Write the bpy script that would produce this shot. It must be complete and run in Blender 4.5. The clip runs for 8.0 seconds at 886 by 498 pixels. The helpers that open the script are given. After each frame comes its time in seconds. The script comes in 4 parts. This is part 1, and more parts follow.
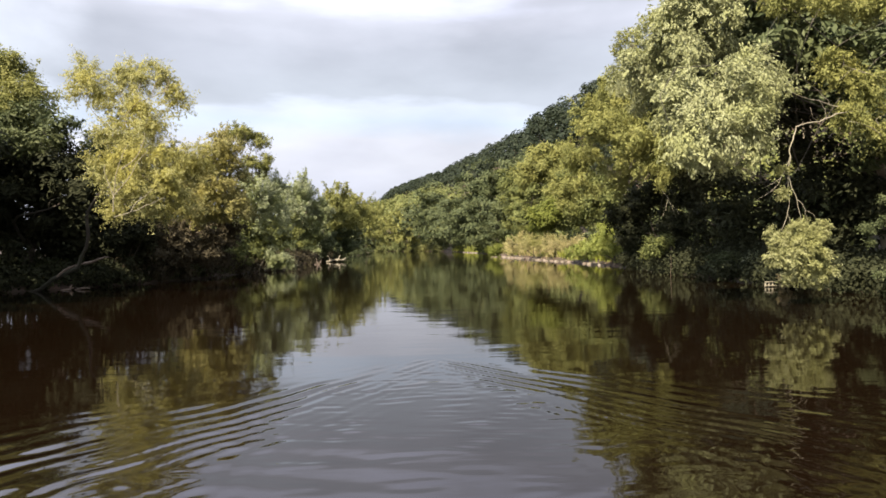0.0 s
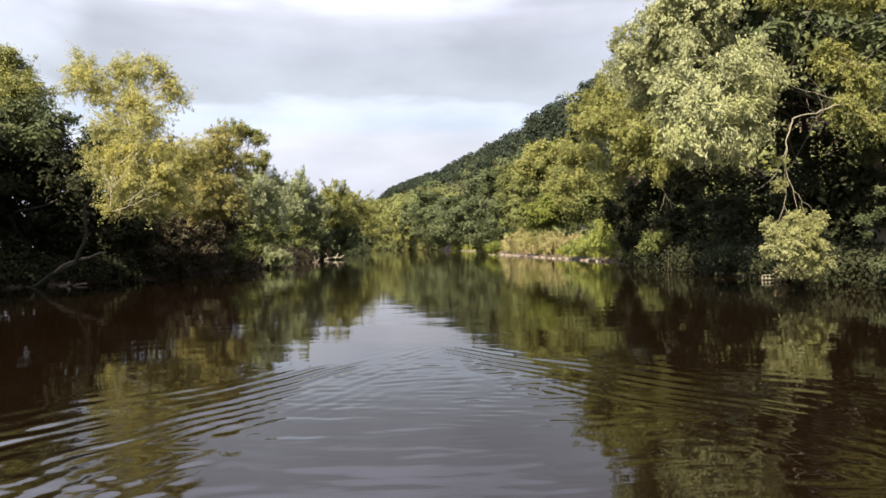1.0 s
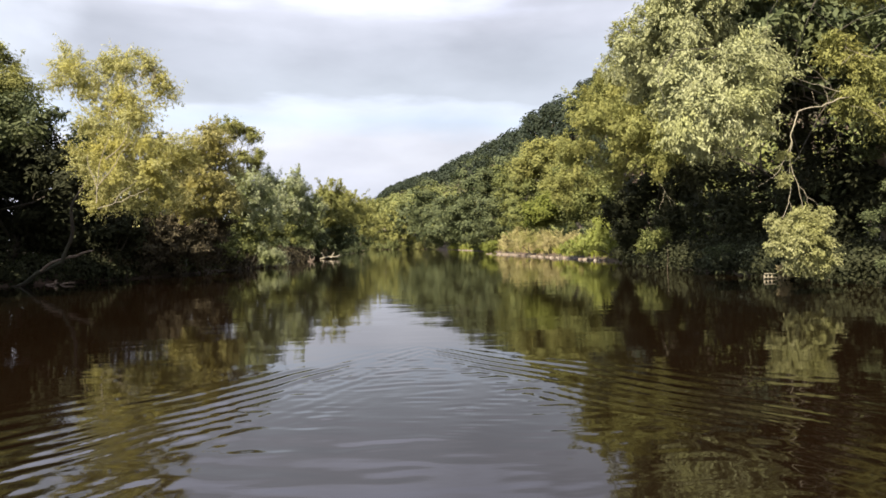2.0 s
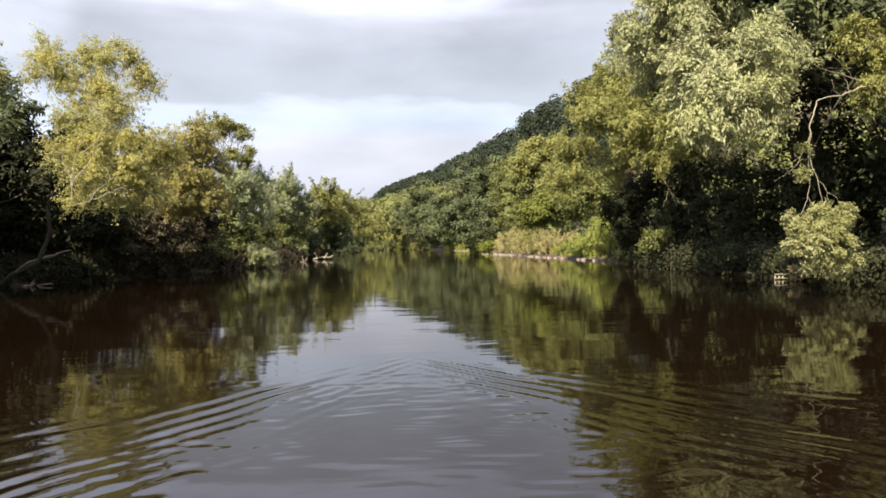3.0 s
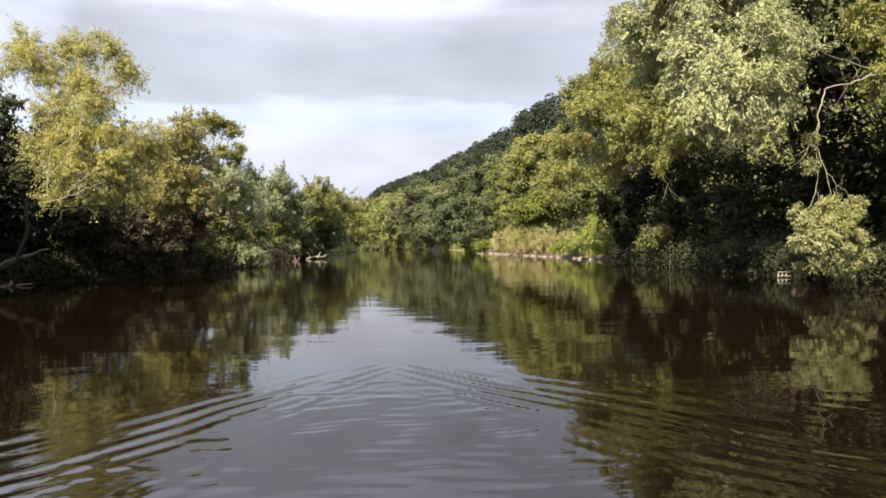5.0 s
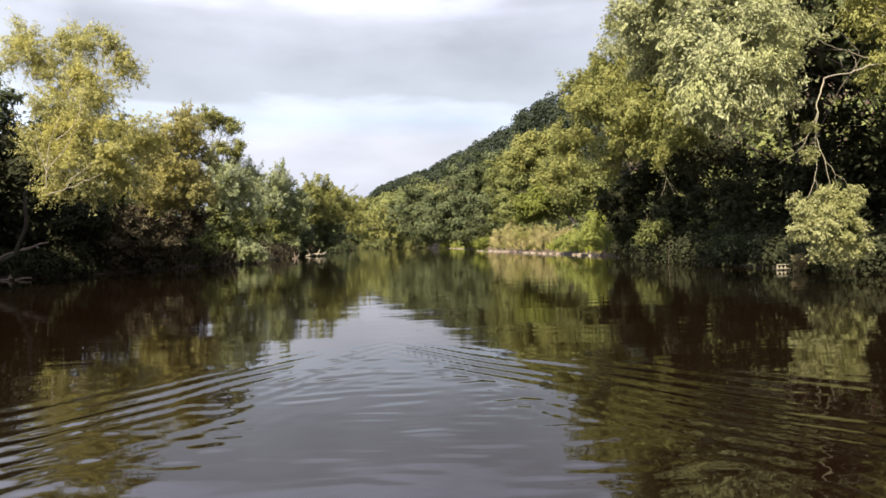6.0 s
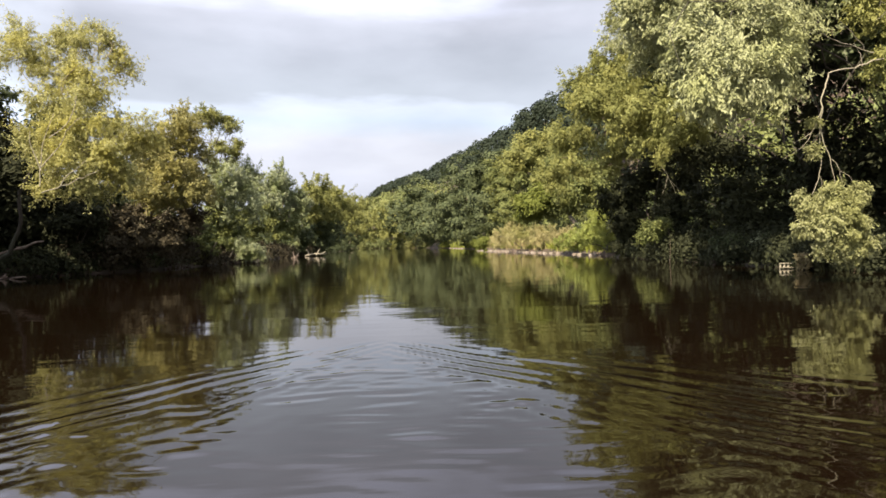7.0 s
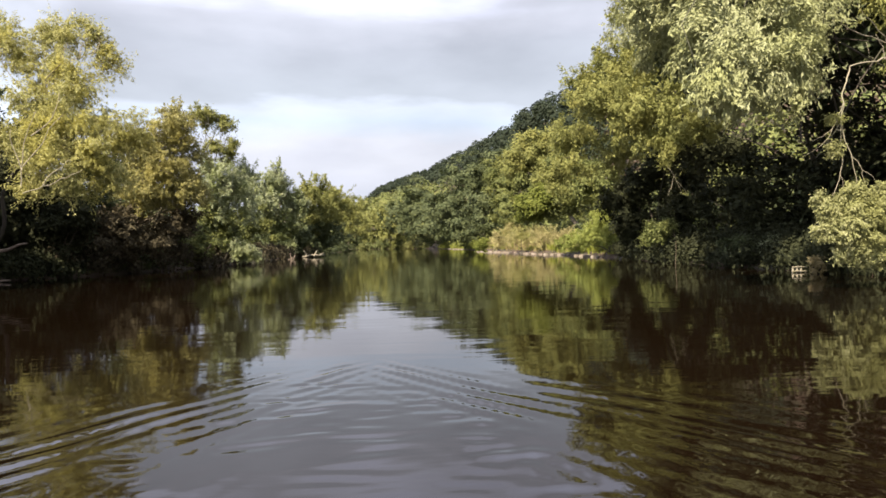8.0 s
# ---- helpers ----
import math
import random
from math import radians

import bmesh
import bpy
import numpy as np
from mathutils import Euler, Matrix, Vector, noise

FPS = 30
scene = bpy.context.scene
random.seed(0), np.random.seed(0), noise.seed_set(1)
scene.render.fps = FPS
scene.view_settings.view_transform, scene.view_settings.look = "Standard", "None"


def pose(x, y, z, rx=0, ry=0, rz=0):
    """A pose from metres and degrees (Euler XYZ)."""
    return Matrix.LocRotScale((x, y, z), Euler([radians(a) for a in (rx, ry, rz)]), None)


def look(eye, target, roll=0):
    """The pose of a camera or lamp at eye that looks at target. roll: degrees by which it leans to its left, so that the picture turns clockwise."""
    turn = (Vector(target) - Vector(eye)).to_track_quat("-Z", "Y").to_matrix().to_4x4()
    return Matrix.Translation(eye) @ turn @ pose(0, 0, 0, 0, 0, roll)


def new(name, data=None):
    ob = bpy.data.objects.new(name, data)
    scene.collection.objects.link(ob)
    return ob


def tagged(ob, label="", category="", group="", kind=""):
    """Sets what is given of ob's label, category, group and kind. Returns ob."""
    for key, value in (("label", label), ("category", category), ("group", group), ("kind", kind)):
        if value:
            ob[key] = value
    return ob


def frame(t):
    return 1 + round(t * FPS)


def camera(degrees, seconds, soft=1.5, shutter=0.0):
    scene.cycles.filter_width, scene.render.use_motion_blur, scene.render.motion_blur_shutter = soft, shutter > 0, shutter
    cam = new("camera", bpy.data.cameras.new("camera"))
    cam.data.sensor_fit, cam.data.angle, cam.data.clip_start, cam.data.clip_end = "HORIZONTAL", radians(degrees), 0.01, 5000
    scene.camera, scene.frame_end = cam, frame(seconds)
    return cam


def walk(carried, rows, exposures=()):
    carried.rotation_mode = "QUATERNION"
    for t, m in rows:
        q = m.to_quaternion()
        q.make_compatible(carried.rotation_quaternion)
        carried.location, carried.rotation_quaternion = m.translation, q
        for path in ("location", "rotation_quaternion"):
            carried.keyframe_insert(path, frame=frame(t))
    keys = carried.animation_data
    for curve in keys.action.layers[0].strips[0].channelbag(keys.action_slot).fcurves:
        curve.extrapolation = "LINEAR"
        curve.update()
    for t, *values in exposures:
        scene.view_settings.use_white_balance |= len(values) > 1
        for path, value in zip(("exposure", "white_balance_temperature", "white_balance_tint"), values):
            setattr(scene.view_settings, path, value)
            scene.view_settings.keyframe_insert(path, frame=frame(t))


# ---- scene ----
cam = camera(68.8, 8.0, soft=1.65)
PATH = [
    (0, (0.666, 1.44, 2.744), (0.779, 3.436, 2.726), -1.1),
    (0.5, (0.683, 1.391, 2.647), (0.798, 3.387, 2.628), -1.1),
    (1, (0.671, 1.397, 2.442), (0.79, 3.394, 2.422), -1.2),
    (1.5, (0.761, 1.526, 2.362), (0.882, 3.522, 2.341), -1.2),
    (3, (1.05, 4.005, 2.248), (1.189, 6.0, 2.229), -1.2),
    (3.5, (1.11, 4.169, 2.188), (1.252, 6.164, 2.17), -1.2),
    (4, (1.191, 4.575, 2.177), (1.338, 6.57, 2.157), -1.3),
    (4.5, (1.293, 5.173, 2.194), (1.444, 7.167, 2.175), -1.3),
    (6, (1.406, 5.222, 1.764), (1.557, 7.216, 1.743), -1.3),
    (6.5, (1.43, 5.2, 1.68), (1.581, 7.194, 1.66), -1.3),
    (7, (1.522, 5.608, 1.671), (1.672, 7.602, 1.651), -1.3),
    (7.5, (1.624, 6.5, 1.741), (1.776, 8.494, 1.722), -1.3),
    (8, (1.682, 6.877, 1.776), (1.833, 8.871, 1.757), -1.3),
]
walk(cam, [(t, look(eye, target, roll)) for t, eye, target, roll in PATH])

# ---- light ----
SUN_FROM = Vector((-0.46, -0.54, 0.70)).normalized()
world = bpy.data.worlds.new("sky")
scene.world = world
world.use_nodes = True


def sky_nodes(nt):
    """Layered stratus over a pale clear sky, ragged by noise drawn out along the horizon."""
    nodes, links = nt.nodes, nt.links
    nodes.clear()

    def calc(kind, a, c):
        m = nodes.new("ShaderNodeMath")
        m.operation = kind
        for slot, v in zip(m.inputs, (a, c)):
            if isinstance(v, (int, float)):
                slot.default_value = v
            else:
                links.new(v, slot)
        return m.outputs[0]

    def fog(scale, detail, stretch, at):
        place = nodes.new("ShaderNodeMapping")
        place.inputs["Scale"].default_value = stretch
        place.inputs["Location"].default_value = at
        links.new(coord.outputs["Generated"], place.inputs[0])
        n = nodes.new("ShaderNodeTexNoise")
        n.inputs["Scale"].default_value, n.inputs["Detail"].default_value = scale, detail
        links.new(place.outputs[0], n.inputs["Vector"])
        return n.outputs[0]

    out = nodes.new("ShaderNodeOutputWorld")
    back = nodes.new("ShaderNodeBackground")
    sky = nodes.new("ShaderNodeTexSky")
    sky.sky_type = "NISHITA"
    sky.sun_disc = False
    sky.sun_elevation = math.asin(SUN_FROM.z)
    sky.sun_rotation = math.atan2(SUN_FROM.x, SUN_FROM.y)
    gain = nodes.new("ShaderNodeVectorMath")
    gain.operation = "SCALE"
    gain.inputs[3].default_value = 0.08
    links.new(sky.outputs[0], gain.inputs[0])
    coord = nodes.new("ShaderNodeTexCoord")
    split = nodes.new("ShaderNodeSeparateXYZ")
    links.new(coord.outputs["Generated"], split.inputs[0])
    ragged = calc("SUBTRACT", fog(3.0, 6.0, (1, 1, 4.5), (0.4, 0.1, 0.2)), 0.5)
    height = calc("ADD", split.outputs[2], calc("MULTIPLY", ragged, 0.13))
    layers = nodes.new("ShaderNodeValToRGB")
    # stops from 0.365 up, above the view, are brightened for the water's reflection
    stops = [(0.0, (0.29, 0.30, 0.36)), (0.08, (0.31, 0.315, 0.37)), (0.14, (0.37, 0.37, 0.41)), (0.178, (0.335, 0.375, 0.445)), (0.200, (0.355, 0.38, 0.435)), (0.215, (0.28, 0.297, 0.332)), (0.29, (0.29, 0.302, 0.342)),
             (0.33, (0.35, 0.357, 0.405)), (0.365, (0.53, 0.545, 0.66)), (0.45, (0.63, 0.665, 0.84)), (0.58, (0.42, 0.43, 0.53)), (1.0, (0.26, 0.27, 0.33))]
    e = layers.color_ramp.elements
    while len(e) < len(stops):
        e.new(0.5)
    for k, (at, c) in zip(e, stops):
        k.position, k.color = at, (*c, 1)
    links.new(height, layers.inputs[0])
    puffs = calc("ADD", calc("MULTIPLY", fog(3.4, 7.0, (1, 1, 2.6), (0.9, 0.2, 1.1)), 1.0), 0.68)
    # the cloud brightens towards the sun's side of the sky
    side = calc("ADD", calc("MULTIPLY", split.outputs[0], SUN_FROM.x), calc("MULTIPLY", split.outputs[1], SUN_FROM.y))
    puffs = calc("MULTIPLY", puffs, calc("ADD", calc("MULTIPLY", side, 0.20), 1.13))
    # a white cumulus bank stands in the west, ragged at its rim
    west = calc("SUBTRACT", calc("MULTIPLY", fog(6.0, 5.0, (1, 1, 1.3), (0.3, 0.7, 0.1)), 0.22), split.outputs[0])
    bank = nodes.new("ShaderNodeMapRange")
    bank.interpolation_type = "SMOOTHSTEP"
    for slot, v in zip(bank.inputs[1:5], (0.52, 0.62, 1.0, 1.42)):
        slot.default_value = v
    links.new(west, bank.inputs[0])
    puffs = calc("MULTIPLY", puffs, bank.outputs[0])
    lit = nodes.new("ShaderNodeVectorMath")
    lit.operation = "SCALE"
    links.new(layers.outputs[0], lit.inputs[0])
    links.new(puffs, lit.inputs[3])
    mix = nodes.new("ShaderNodeMix")
    mix.data_type = "RGBA"
    mix.inputs[0].default_value = 0.90
    links.new(gain.outputs[0], mix.inputs[6])
    links.new(lit.outputs[0], mix.inputs[7])
    links.new(mix.outputs[2], back.inputs[0])
    back.inputs[1].default_value = 0.75
    links.new(back.outputs[0], out.inputs[0])


sky_nodes(world.node_tree)
sun_data = bpy.data.lights.new("sun", "SUN")
sun_data.energy, sun_data.angle, sun_data.color = 5.0, radians(0.6), (1.0, 0.875, 0.72)
sun = new("sun", sun_data)
sun.matrix_world = look(SUN_FROM * 100, (0, 0, 0))
scene.view_settings.exposure = 1.43


# ---- materials ----
def material(name):
    m = bpy.data.materials.new(name)
    m.use_nodes = True
    m.node_tree.nodes.clear()
    return m, m.node_tree.nodes, m.node_tree.links


def ramp(nodes, stops):
    r = nodes.new("ShaderNodeValToRGB")
    e = r.color_ramp.elements
    while len(e) < len(stops):
        e.new(0.5)
    for k, (p, c) in zip(e, stops):
        k.position, k.color = p, (*c, 1)
    return r


def leaf_material(name, dark, mid, light, patch, through_light=0.40, gloss=0.6, patch_scale=0.55):
    """Leaves: each one its own tone, patches of another tone through the crown, light shining through."""
    m, nodes, links = material(name)
    geo = nodes.new("ShaderNodeNewGeometry")
    tone = ramp(nodes, [(0.0, dark), (0.5, mid), (1.0, light)])
    links.new(geo.outputs["Random Per Island"], tone.inputs[0])
    coord = nodes.new("ShaderNodeTexCoord")
    n = nodes.new("ShaderNodeTexNoise")
    n.inputs["Scale"].default_value, n.inputs["Detail"].default_value = patch_scale, 3.0
    links.new(coord.outputs["Object"], n.inputs["Vector"])
    where = ramp(nodes, [(0.44, (0, 0, 0)), (0.66, (0.85, 0.85, 0.85))])
    links.new(n.outputs[0], where.inputs[0])
    mix = nodes.new("ShaderNodeMix")
    mix.data_type = "RGBA"
    links.new(where.outputs[0], mix.inputs[0])
    links.new(tone.outputs[0], mix.inputs[6])
    mix.inputs[7].default_value = (*patch, 1)
    body = nodes.new("ShaderNodeBsdfPrincipled")
    body.inputs["Roughness"].default_value = gloss
    body.inputs["Specular IOR Level"].default_value = 0.15
    links.new(mix.outputs[2], body.inputs["Base Color"])
    glow = nodes.new("ShaderNodeBsdfTranslucent")
    links.new(mix.outputs[2], glow.inputs[0])
    both = nodes.new("ShaderNodeMixShader")
    both.inputs[0].default_value = through_light
    links.new(body.outputs[0], both.inputs[1])
    links.new(glow.outputs[0], both.inputs[2])
    out = nodes.new("ShaderNodeOutputMaterial")
    links.new(both.outputs[0], out.inputs[0])
    return m


def rough_material(name, a, b, c, scale, rough=0.9, bump=0.4, stretch=(1, 1, 1)):
    """A matt, uneven surface of three tones at two scales, with relief."""
    m, nodes, links = material(name)
    coord = nodes.new("ShaderNodeTexCoord")
    place = nodes.new("ShaderNodeMapping")
    place.inputs["Scale"].default_value = stretch
    links.new(coord.outputs["Object"], place.inputs[0])
    fine = nodes.new("ShaderNodeTexNoise")
    fine.inputs["Scale"].default_value, fine.inputs["Detail"].default_value = scale, 8.0
    wide = nodes.new("ShaderNodeTexNoise")
    wide.inputs["Scale"].default_value, wide.inputs["Detail"].default_value = scale * 0.12, 3.0
    links.new(place.outputs[0], fine.inputs["Vector"])
    links.new(place.outputs[0], wide.inputs["Vector"])
    tone = ramp(nodes, [(0.30, a), (0.68, b)])
    links.new(fine.outputs[0], tone.inputs[0])
    where = ramp(nodes, [(0.42, (0, 0, 0)), (0.62, (1, 1, 1))])
    links.new(wide.outputs[0], where.inputs[0])
    mix = nodes.new("ShaderNodeMix")
    mix.data_type = "RGBA"
    links.new(where.outputs[0], mix.inputs[0])
    links.new(tone.outputs[0], mix.inputs[6])
    mix.inputs[7].default_value = (*c, 1)
    body = nodes.new("ShaderNodeBsdfPrincipled")
    body.inputs["Roughness"].default_value = rough
    links.new(mix.outputs[2], body.inputs["Base Color"])
    relief = nodes.new("ShaderNodeBump")
    relief.inputs["Strength"].default_value = bump
    relief.inputs["Distance"].default_value = 0.05
    links.new(fine.outputs[0], relief.inputs["Height"])
    links.new(relief.outputs[0], body.inputs["Normal"])
    out = nodes.new("ShaderNodeOutputMaterial")
    links.new(body.outputs[0], out.inputs[0])
    return m


def water_material():
    """Peaty river water: near-black brown body under a clear reflecting surface with small wind ripples."""
    m, nodes, links = material("river_water")
    coord = nodes.new("ShaderNodeTexCoord")
    heights = []
    for scale, stretch, detail in ((0.9, (0.35, 1.0, 1.0), 3.0), (4.5, (0.30, 1.0, 1.0), 2.0)):
        place = nodes.new("ShaderNodeMapping")
        place.inputs["Scale"].default_value = stretch
        links.new(coord.outputs["Object"], place.inputs[0])
        n = nodes.new("ShaderNodeTexNoise")
        n.inputs["Scale"].default_value, n.inputs["Detail"].default_value = scale, detail
        links.new(place.outputs[0], n.inputs["Vector"])
        heights.append(n)
    slow = nodes.new("ShaderNodeBump")
    slow.inputs["Strength"].default_value, slow.inputs["Distance"].default_value = 1.0, 0.008
    quick = nodes.new("ShaderNodeBump")
    quick.inputs["Strength"].default_value, quick.inputs["Distance"].default_value = 1.0, 0.0012
    links.new(heights[0].outputs[0], slow.inputs["Height"])
    links.new(heights[1].outputs[0], quick.inputs["Height"])
    links.new(slow.outputs[0], quick.inputs["Normal"])
    body = nodes.new("ShaderNodeBsdfPrincipled")
    body.inputs["Base Color"].default_value = (0.0055, 0.0030, 0.0014, 1)
    body.inputs["Roughness"].default_value = 0.03
    body.inputs["IOR"].default_value = 1.45
    links.new(quick.outputs[0], body.inputs["Normal"])
    out = nodes.new("ShaderNodeOutputMaterial")
    links.new(body.outputs[0], out.inputs[0])
    return m


WATER = water_material()
EARTH = rough_material("bank_earth", (0.034, 0.021, 0.014), (0.082, 0.050, 0.030), (0.036, 0.032, 0.015), 1.6)
BARK = rough_material("bark", (0.10, 0.075, 0.05), (0.22, 0.18, 0.12), (0.13, 0.12, 0.07), 5.0, 0.9, 0.7, (1, 1, 0.3))
# darker copy of the bark, its tone standing for shade on trunks and limbs
SHADED_BARK = rough_material("shaded_bark", (0.035, 0.028, 0.02), (0.07, 0.055, 0.04), (0.045, 0.045, 0.025), 5.0, 0.9, 0.7, (1, 1, 0.3))
PALE_BARK = rough_material("pale_bark", (0.20, 0.17, 0.12), (0.38, 0.33, 0.24), (0.25, 0.23, 0.15), 6.0, 0.85, 0.5, (1, 1, 0.3))
DRIFTWOOD = rough_material("driftwood", (0.12, 0.085, 0.06), (0.26, 0.20, 0.15), (0.17, 0.13, 0.095), 7.0, 0.85, 0.5)
STONE = rough_material("shingle", (0.13, 0.11, 0.085), (0.28, 0.24, 0.19), (0.17, 0.135, 0.10), 3.0)
SILVER = leaf_material("silver_willow_leaf", (0.21, 0.222, 0.104), (0.286, 0.298, 0.145), (0.376, 0.385, 0.216), (0.292, 0.305, 0.126), 0.24)
GOLD = leaf_material("golden_willow_leaf", (0.22, 0.225, 0.075), (0.37, 0.36, 0.13), (0.52, 0.49, 0.23), (0.42, 0.385, 0.10))
TAWNY = leaf_material("tawny_willow_leaf", (0.16, 0.155, 0.055), (0.28, 0.26, 0.09), (0.40, 0.365, 0.16), (0.32, 0.285, 0.08), 0.35)
OLIVE = leaf_material("olive_leaf", (0.137, 0.148, 0.043), (0.21, 0.218, 0.067), (0.295, 0.296, 0.102), (0.257, 0.249, 0.072), 0.32)
GREEN = leaf_material("green_leaf", (0.0616, 0.0743, 0.0237), (0.1176, 0.1344, 0.0403), (0.196, 0.2128, 0.0736), (0.1568, 0.1613, 0.0428), 0.2)
# leaf colour darkened below a real leaf's tone to stand for shade
SHADE = leaf_material("shade_darkened_leaf", (0.018, 0.021, 0.010), (0.030, 0.034, 0.015), (0.046, 0.050, 0.022), (0.032, 0.034, 0.015), 0.12, 0.8)
LIME = leaf_material("lime_leaf", (0.10, 0.122, 0.0265), (0.165, 0.185, 0.0382), (0.24, 0.258, 0.0636), (0.15, 0.171, 0.0318))
WOOD_LEAF = leaf_material("woodland_leaf", (0.0616, 0.0743, 0.0273), (0.1098, 0.1254, 0.0428), (0.168, 0.1803, 0.0629), (0.1456, 0.1422, 0.0451), 0.18, 0.5, 0.06)
PALE_GREEN = leaf_material("pale_green_leaf", (0.17, 0.195, 0.105), (0.28, 0.31, 0.165), (0.43, 0.445, 0.28), (0.29, 0.32, 0.13))
HILL_LEAF = leaf_material("hill_leaf", (0.084, 0.1037, 0.0356), (0.14, 0.1635, 0.057), (0.2128, 0.2296, 0.089), (0.168, 0.1803, 0.0534), 0.2, 0.6, 0.06)
# deep green trees, and growth whose shade is put into the leaf colour
DEEP = leaf_material("deep_green_shade_leaf", (0.045, 0.0604, 0.0254), (0.08, 0.0975, 0.0424), (0.135, 0.156, 0.0742), (0.10, 0.112, 0.0424), 0.25)
SPRAY = leaf_material("sunlit_willow_leaf", (0.17, 0.18, 0.0689), (0.26, 0.263, 0.111), (0.37, 0.366, 0.191), (0.25, 0.254, 0.0901), 0.28)
# crest trees painted darker, as if under cloud shadow
CREST_SHADOW = leaf_material("crest_shadow_leaf", (0.017, 0.0253, 0.0159), (0.028, 0.039, 0.0233), (0.045, 0.0566, 0.0318), (0.034, 0.0429, 0.0212), 0.25, 0.6, 0.06)
REED = leaf_material("dry_reed", (0.20, 0.166, 0.0742), (0.30, 0.244, 0.117), (0.40, 0.322, 0.17), (0.22, 0.224, 0.0636), 0.3, 0.6, 0.2)
# brownish leaf, lowered in tone to make up for missing shade
UNDER = leaf_material("understorey_shade_leaf", (0.038, 0.032, 0.020), (0.062, 0.053, 0.032), (0.095, 0.082, 0.048), (0.07, 0.056, 0.03), 0.15, 0.9)
WEED = leaf_material("bank_weed", (0.23, 0.21, 0.085), (0.36, 0.32, 0.14), (0.47, 0.41, 0.21), (0.28, 0.28, 0.085), 0.3, 0.6, 0.25)
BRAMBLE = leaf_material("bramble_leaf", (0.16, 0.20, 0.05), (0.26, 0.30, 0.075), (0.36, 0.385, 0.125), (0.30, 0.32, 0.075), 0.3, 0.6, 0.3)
GRASS = leaf_material("bank_grass", (0.14, 0.171, 0.0318), (0.23, 0.263, 0.0477), (0.32, 0.341, 0.0848), (0.27, 0.283, 0.0477), 0.35, 0.5, 0.2)


# ---- mesh makers ----
rng = np.random.default_rng(7)


def mesh_of(name, verts, faces, mat, smooth=False):
    """A mesh from an array of points and an array of faces with the same number of corners."""
    verts, faces = np.asarray(verts, np.float32), np.asarray(faces, np.int32)
    me = bpy.data.meshes.new(name)
    k = faces.shape[1]
    me.vertices.add(len(verts))
    me.vertices.foreach_set("co", verts.ravel())
    me.loops.add(faces.size)
    me.loops.foreach_set("vertex_index", faces.ravel())
    me.polygons.add(len(faces))
    me.polygons.foreach_set("loop_start", np.arange(len(faces), dtype=np.int32) * k)
    me.polygons.foreach_set("use_smooth", np.full(len(faces), smooth))
    me.materials.append(mat)
    me.update(calc_edges=True)
    return me


def part(name, me, parent=None, label=""):
    ob = new(name, me)
    if parent is not None:
        ob.parent = parent
        ob.matrix_parent_inverse = Matrix.Translation(-parent.location)
    return tagged(ob, label)


def thing(name, at, label, category, group="", kind=""):
    """An empty at a thing's base, to carry its parts."""
    ob = new(name)
    ob.location = at
    ob.empty_display_size = 0.3
    return tagged(ob, label, category, group, kind)


def unit(v):
    return v / np.maximum(np.linalg.norm(v, axis=1, keepdims=True), 1e-6)


def leaf_cards(points, normals, length, width, droop=0.5, tumble=0.45, lead=None):
    """Pointed leaves: a folded pair of triangles each, along a direction that hangs down a little."""
    n = len(points)
    nrm = unit(normals + rng.normal(0, tumble, (n, 3)))
    along = rng.normal(0, 1, (n, 3)) + np.array((0, 0, -droop))
    if lead is not None:
        along = along * 0.45 + lead * 1.1
    along = unit(along - nrm * np.sum(along * nrm, axis=1, keepdims=True))
    side = np.cross(nrm, along)
    size = rng.uniform(0.7, 1.3, (n, 1))
    a, b = along * size * length * 0.5, side * size * width * 0.5
    fold = nrm * size * width * 0.18
    verts = np.stack((points - a, points + b + fold, points + a, points - b + fold), axis=1).reshape(-1, 3)
    return verts, np.arange(4 * n).reshape(-1, 4)


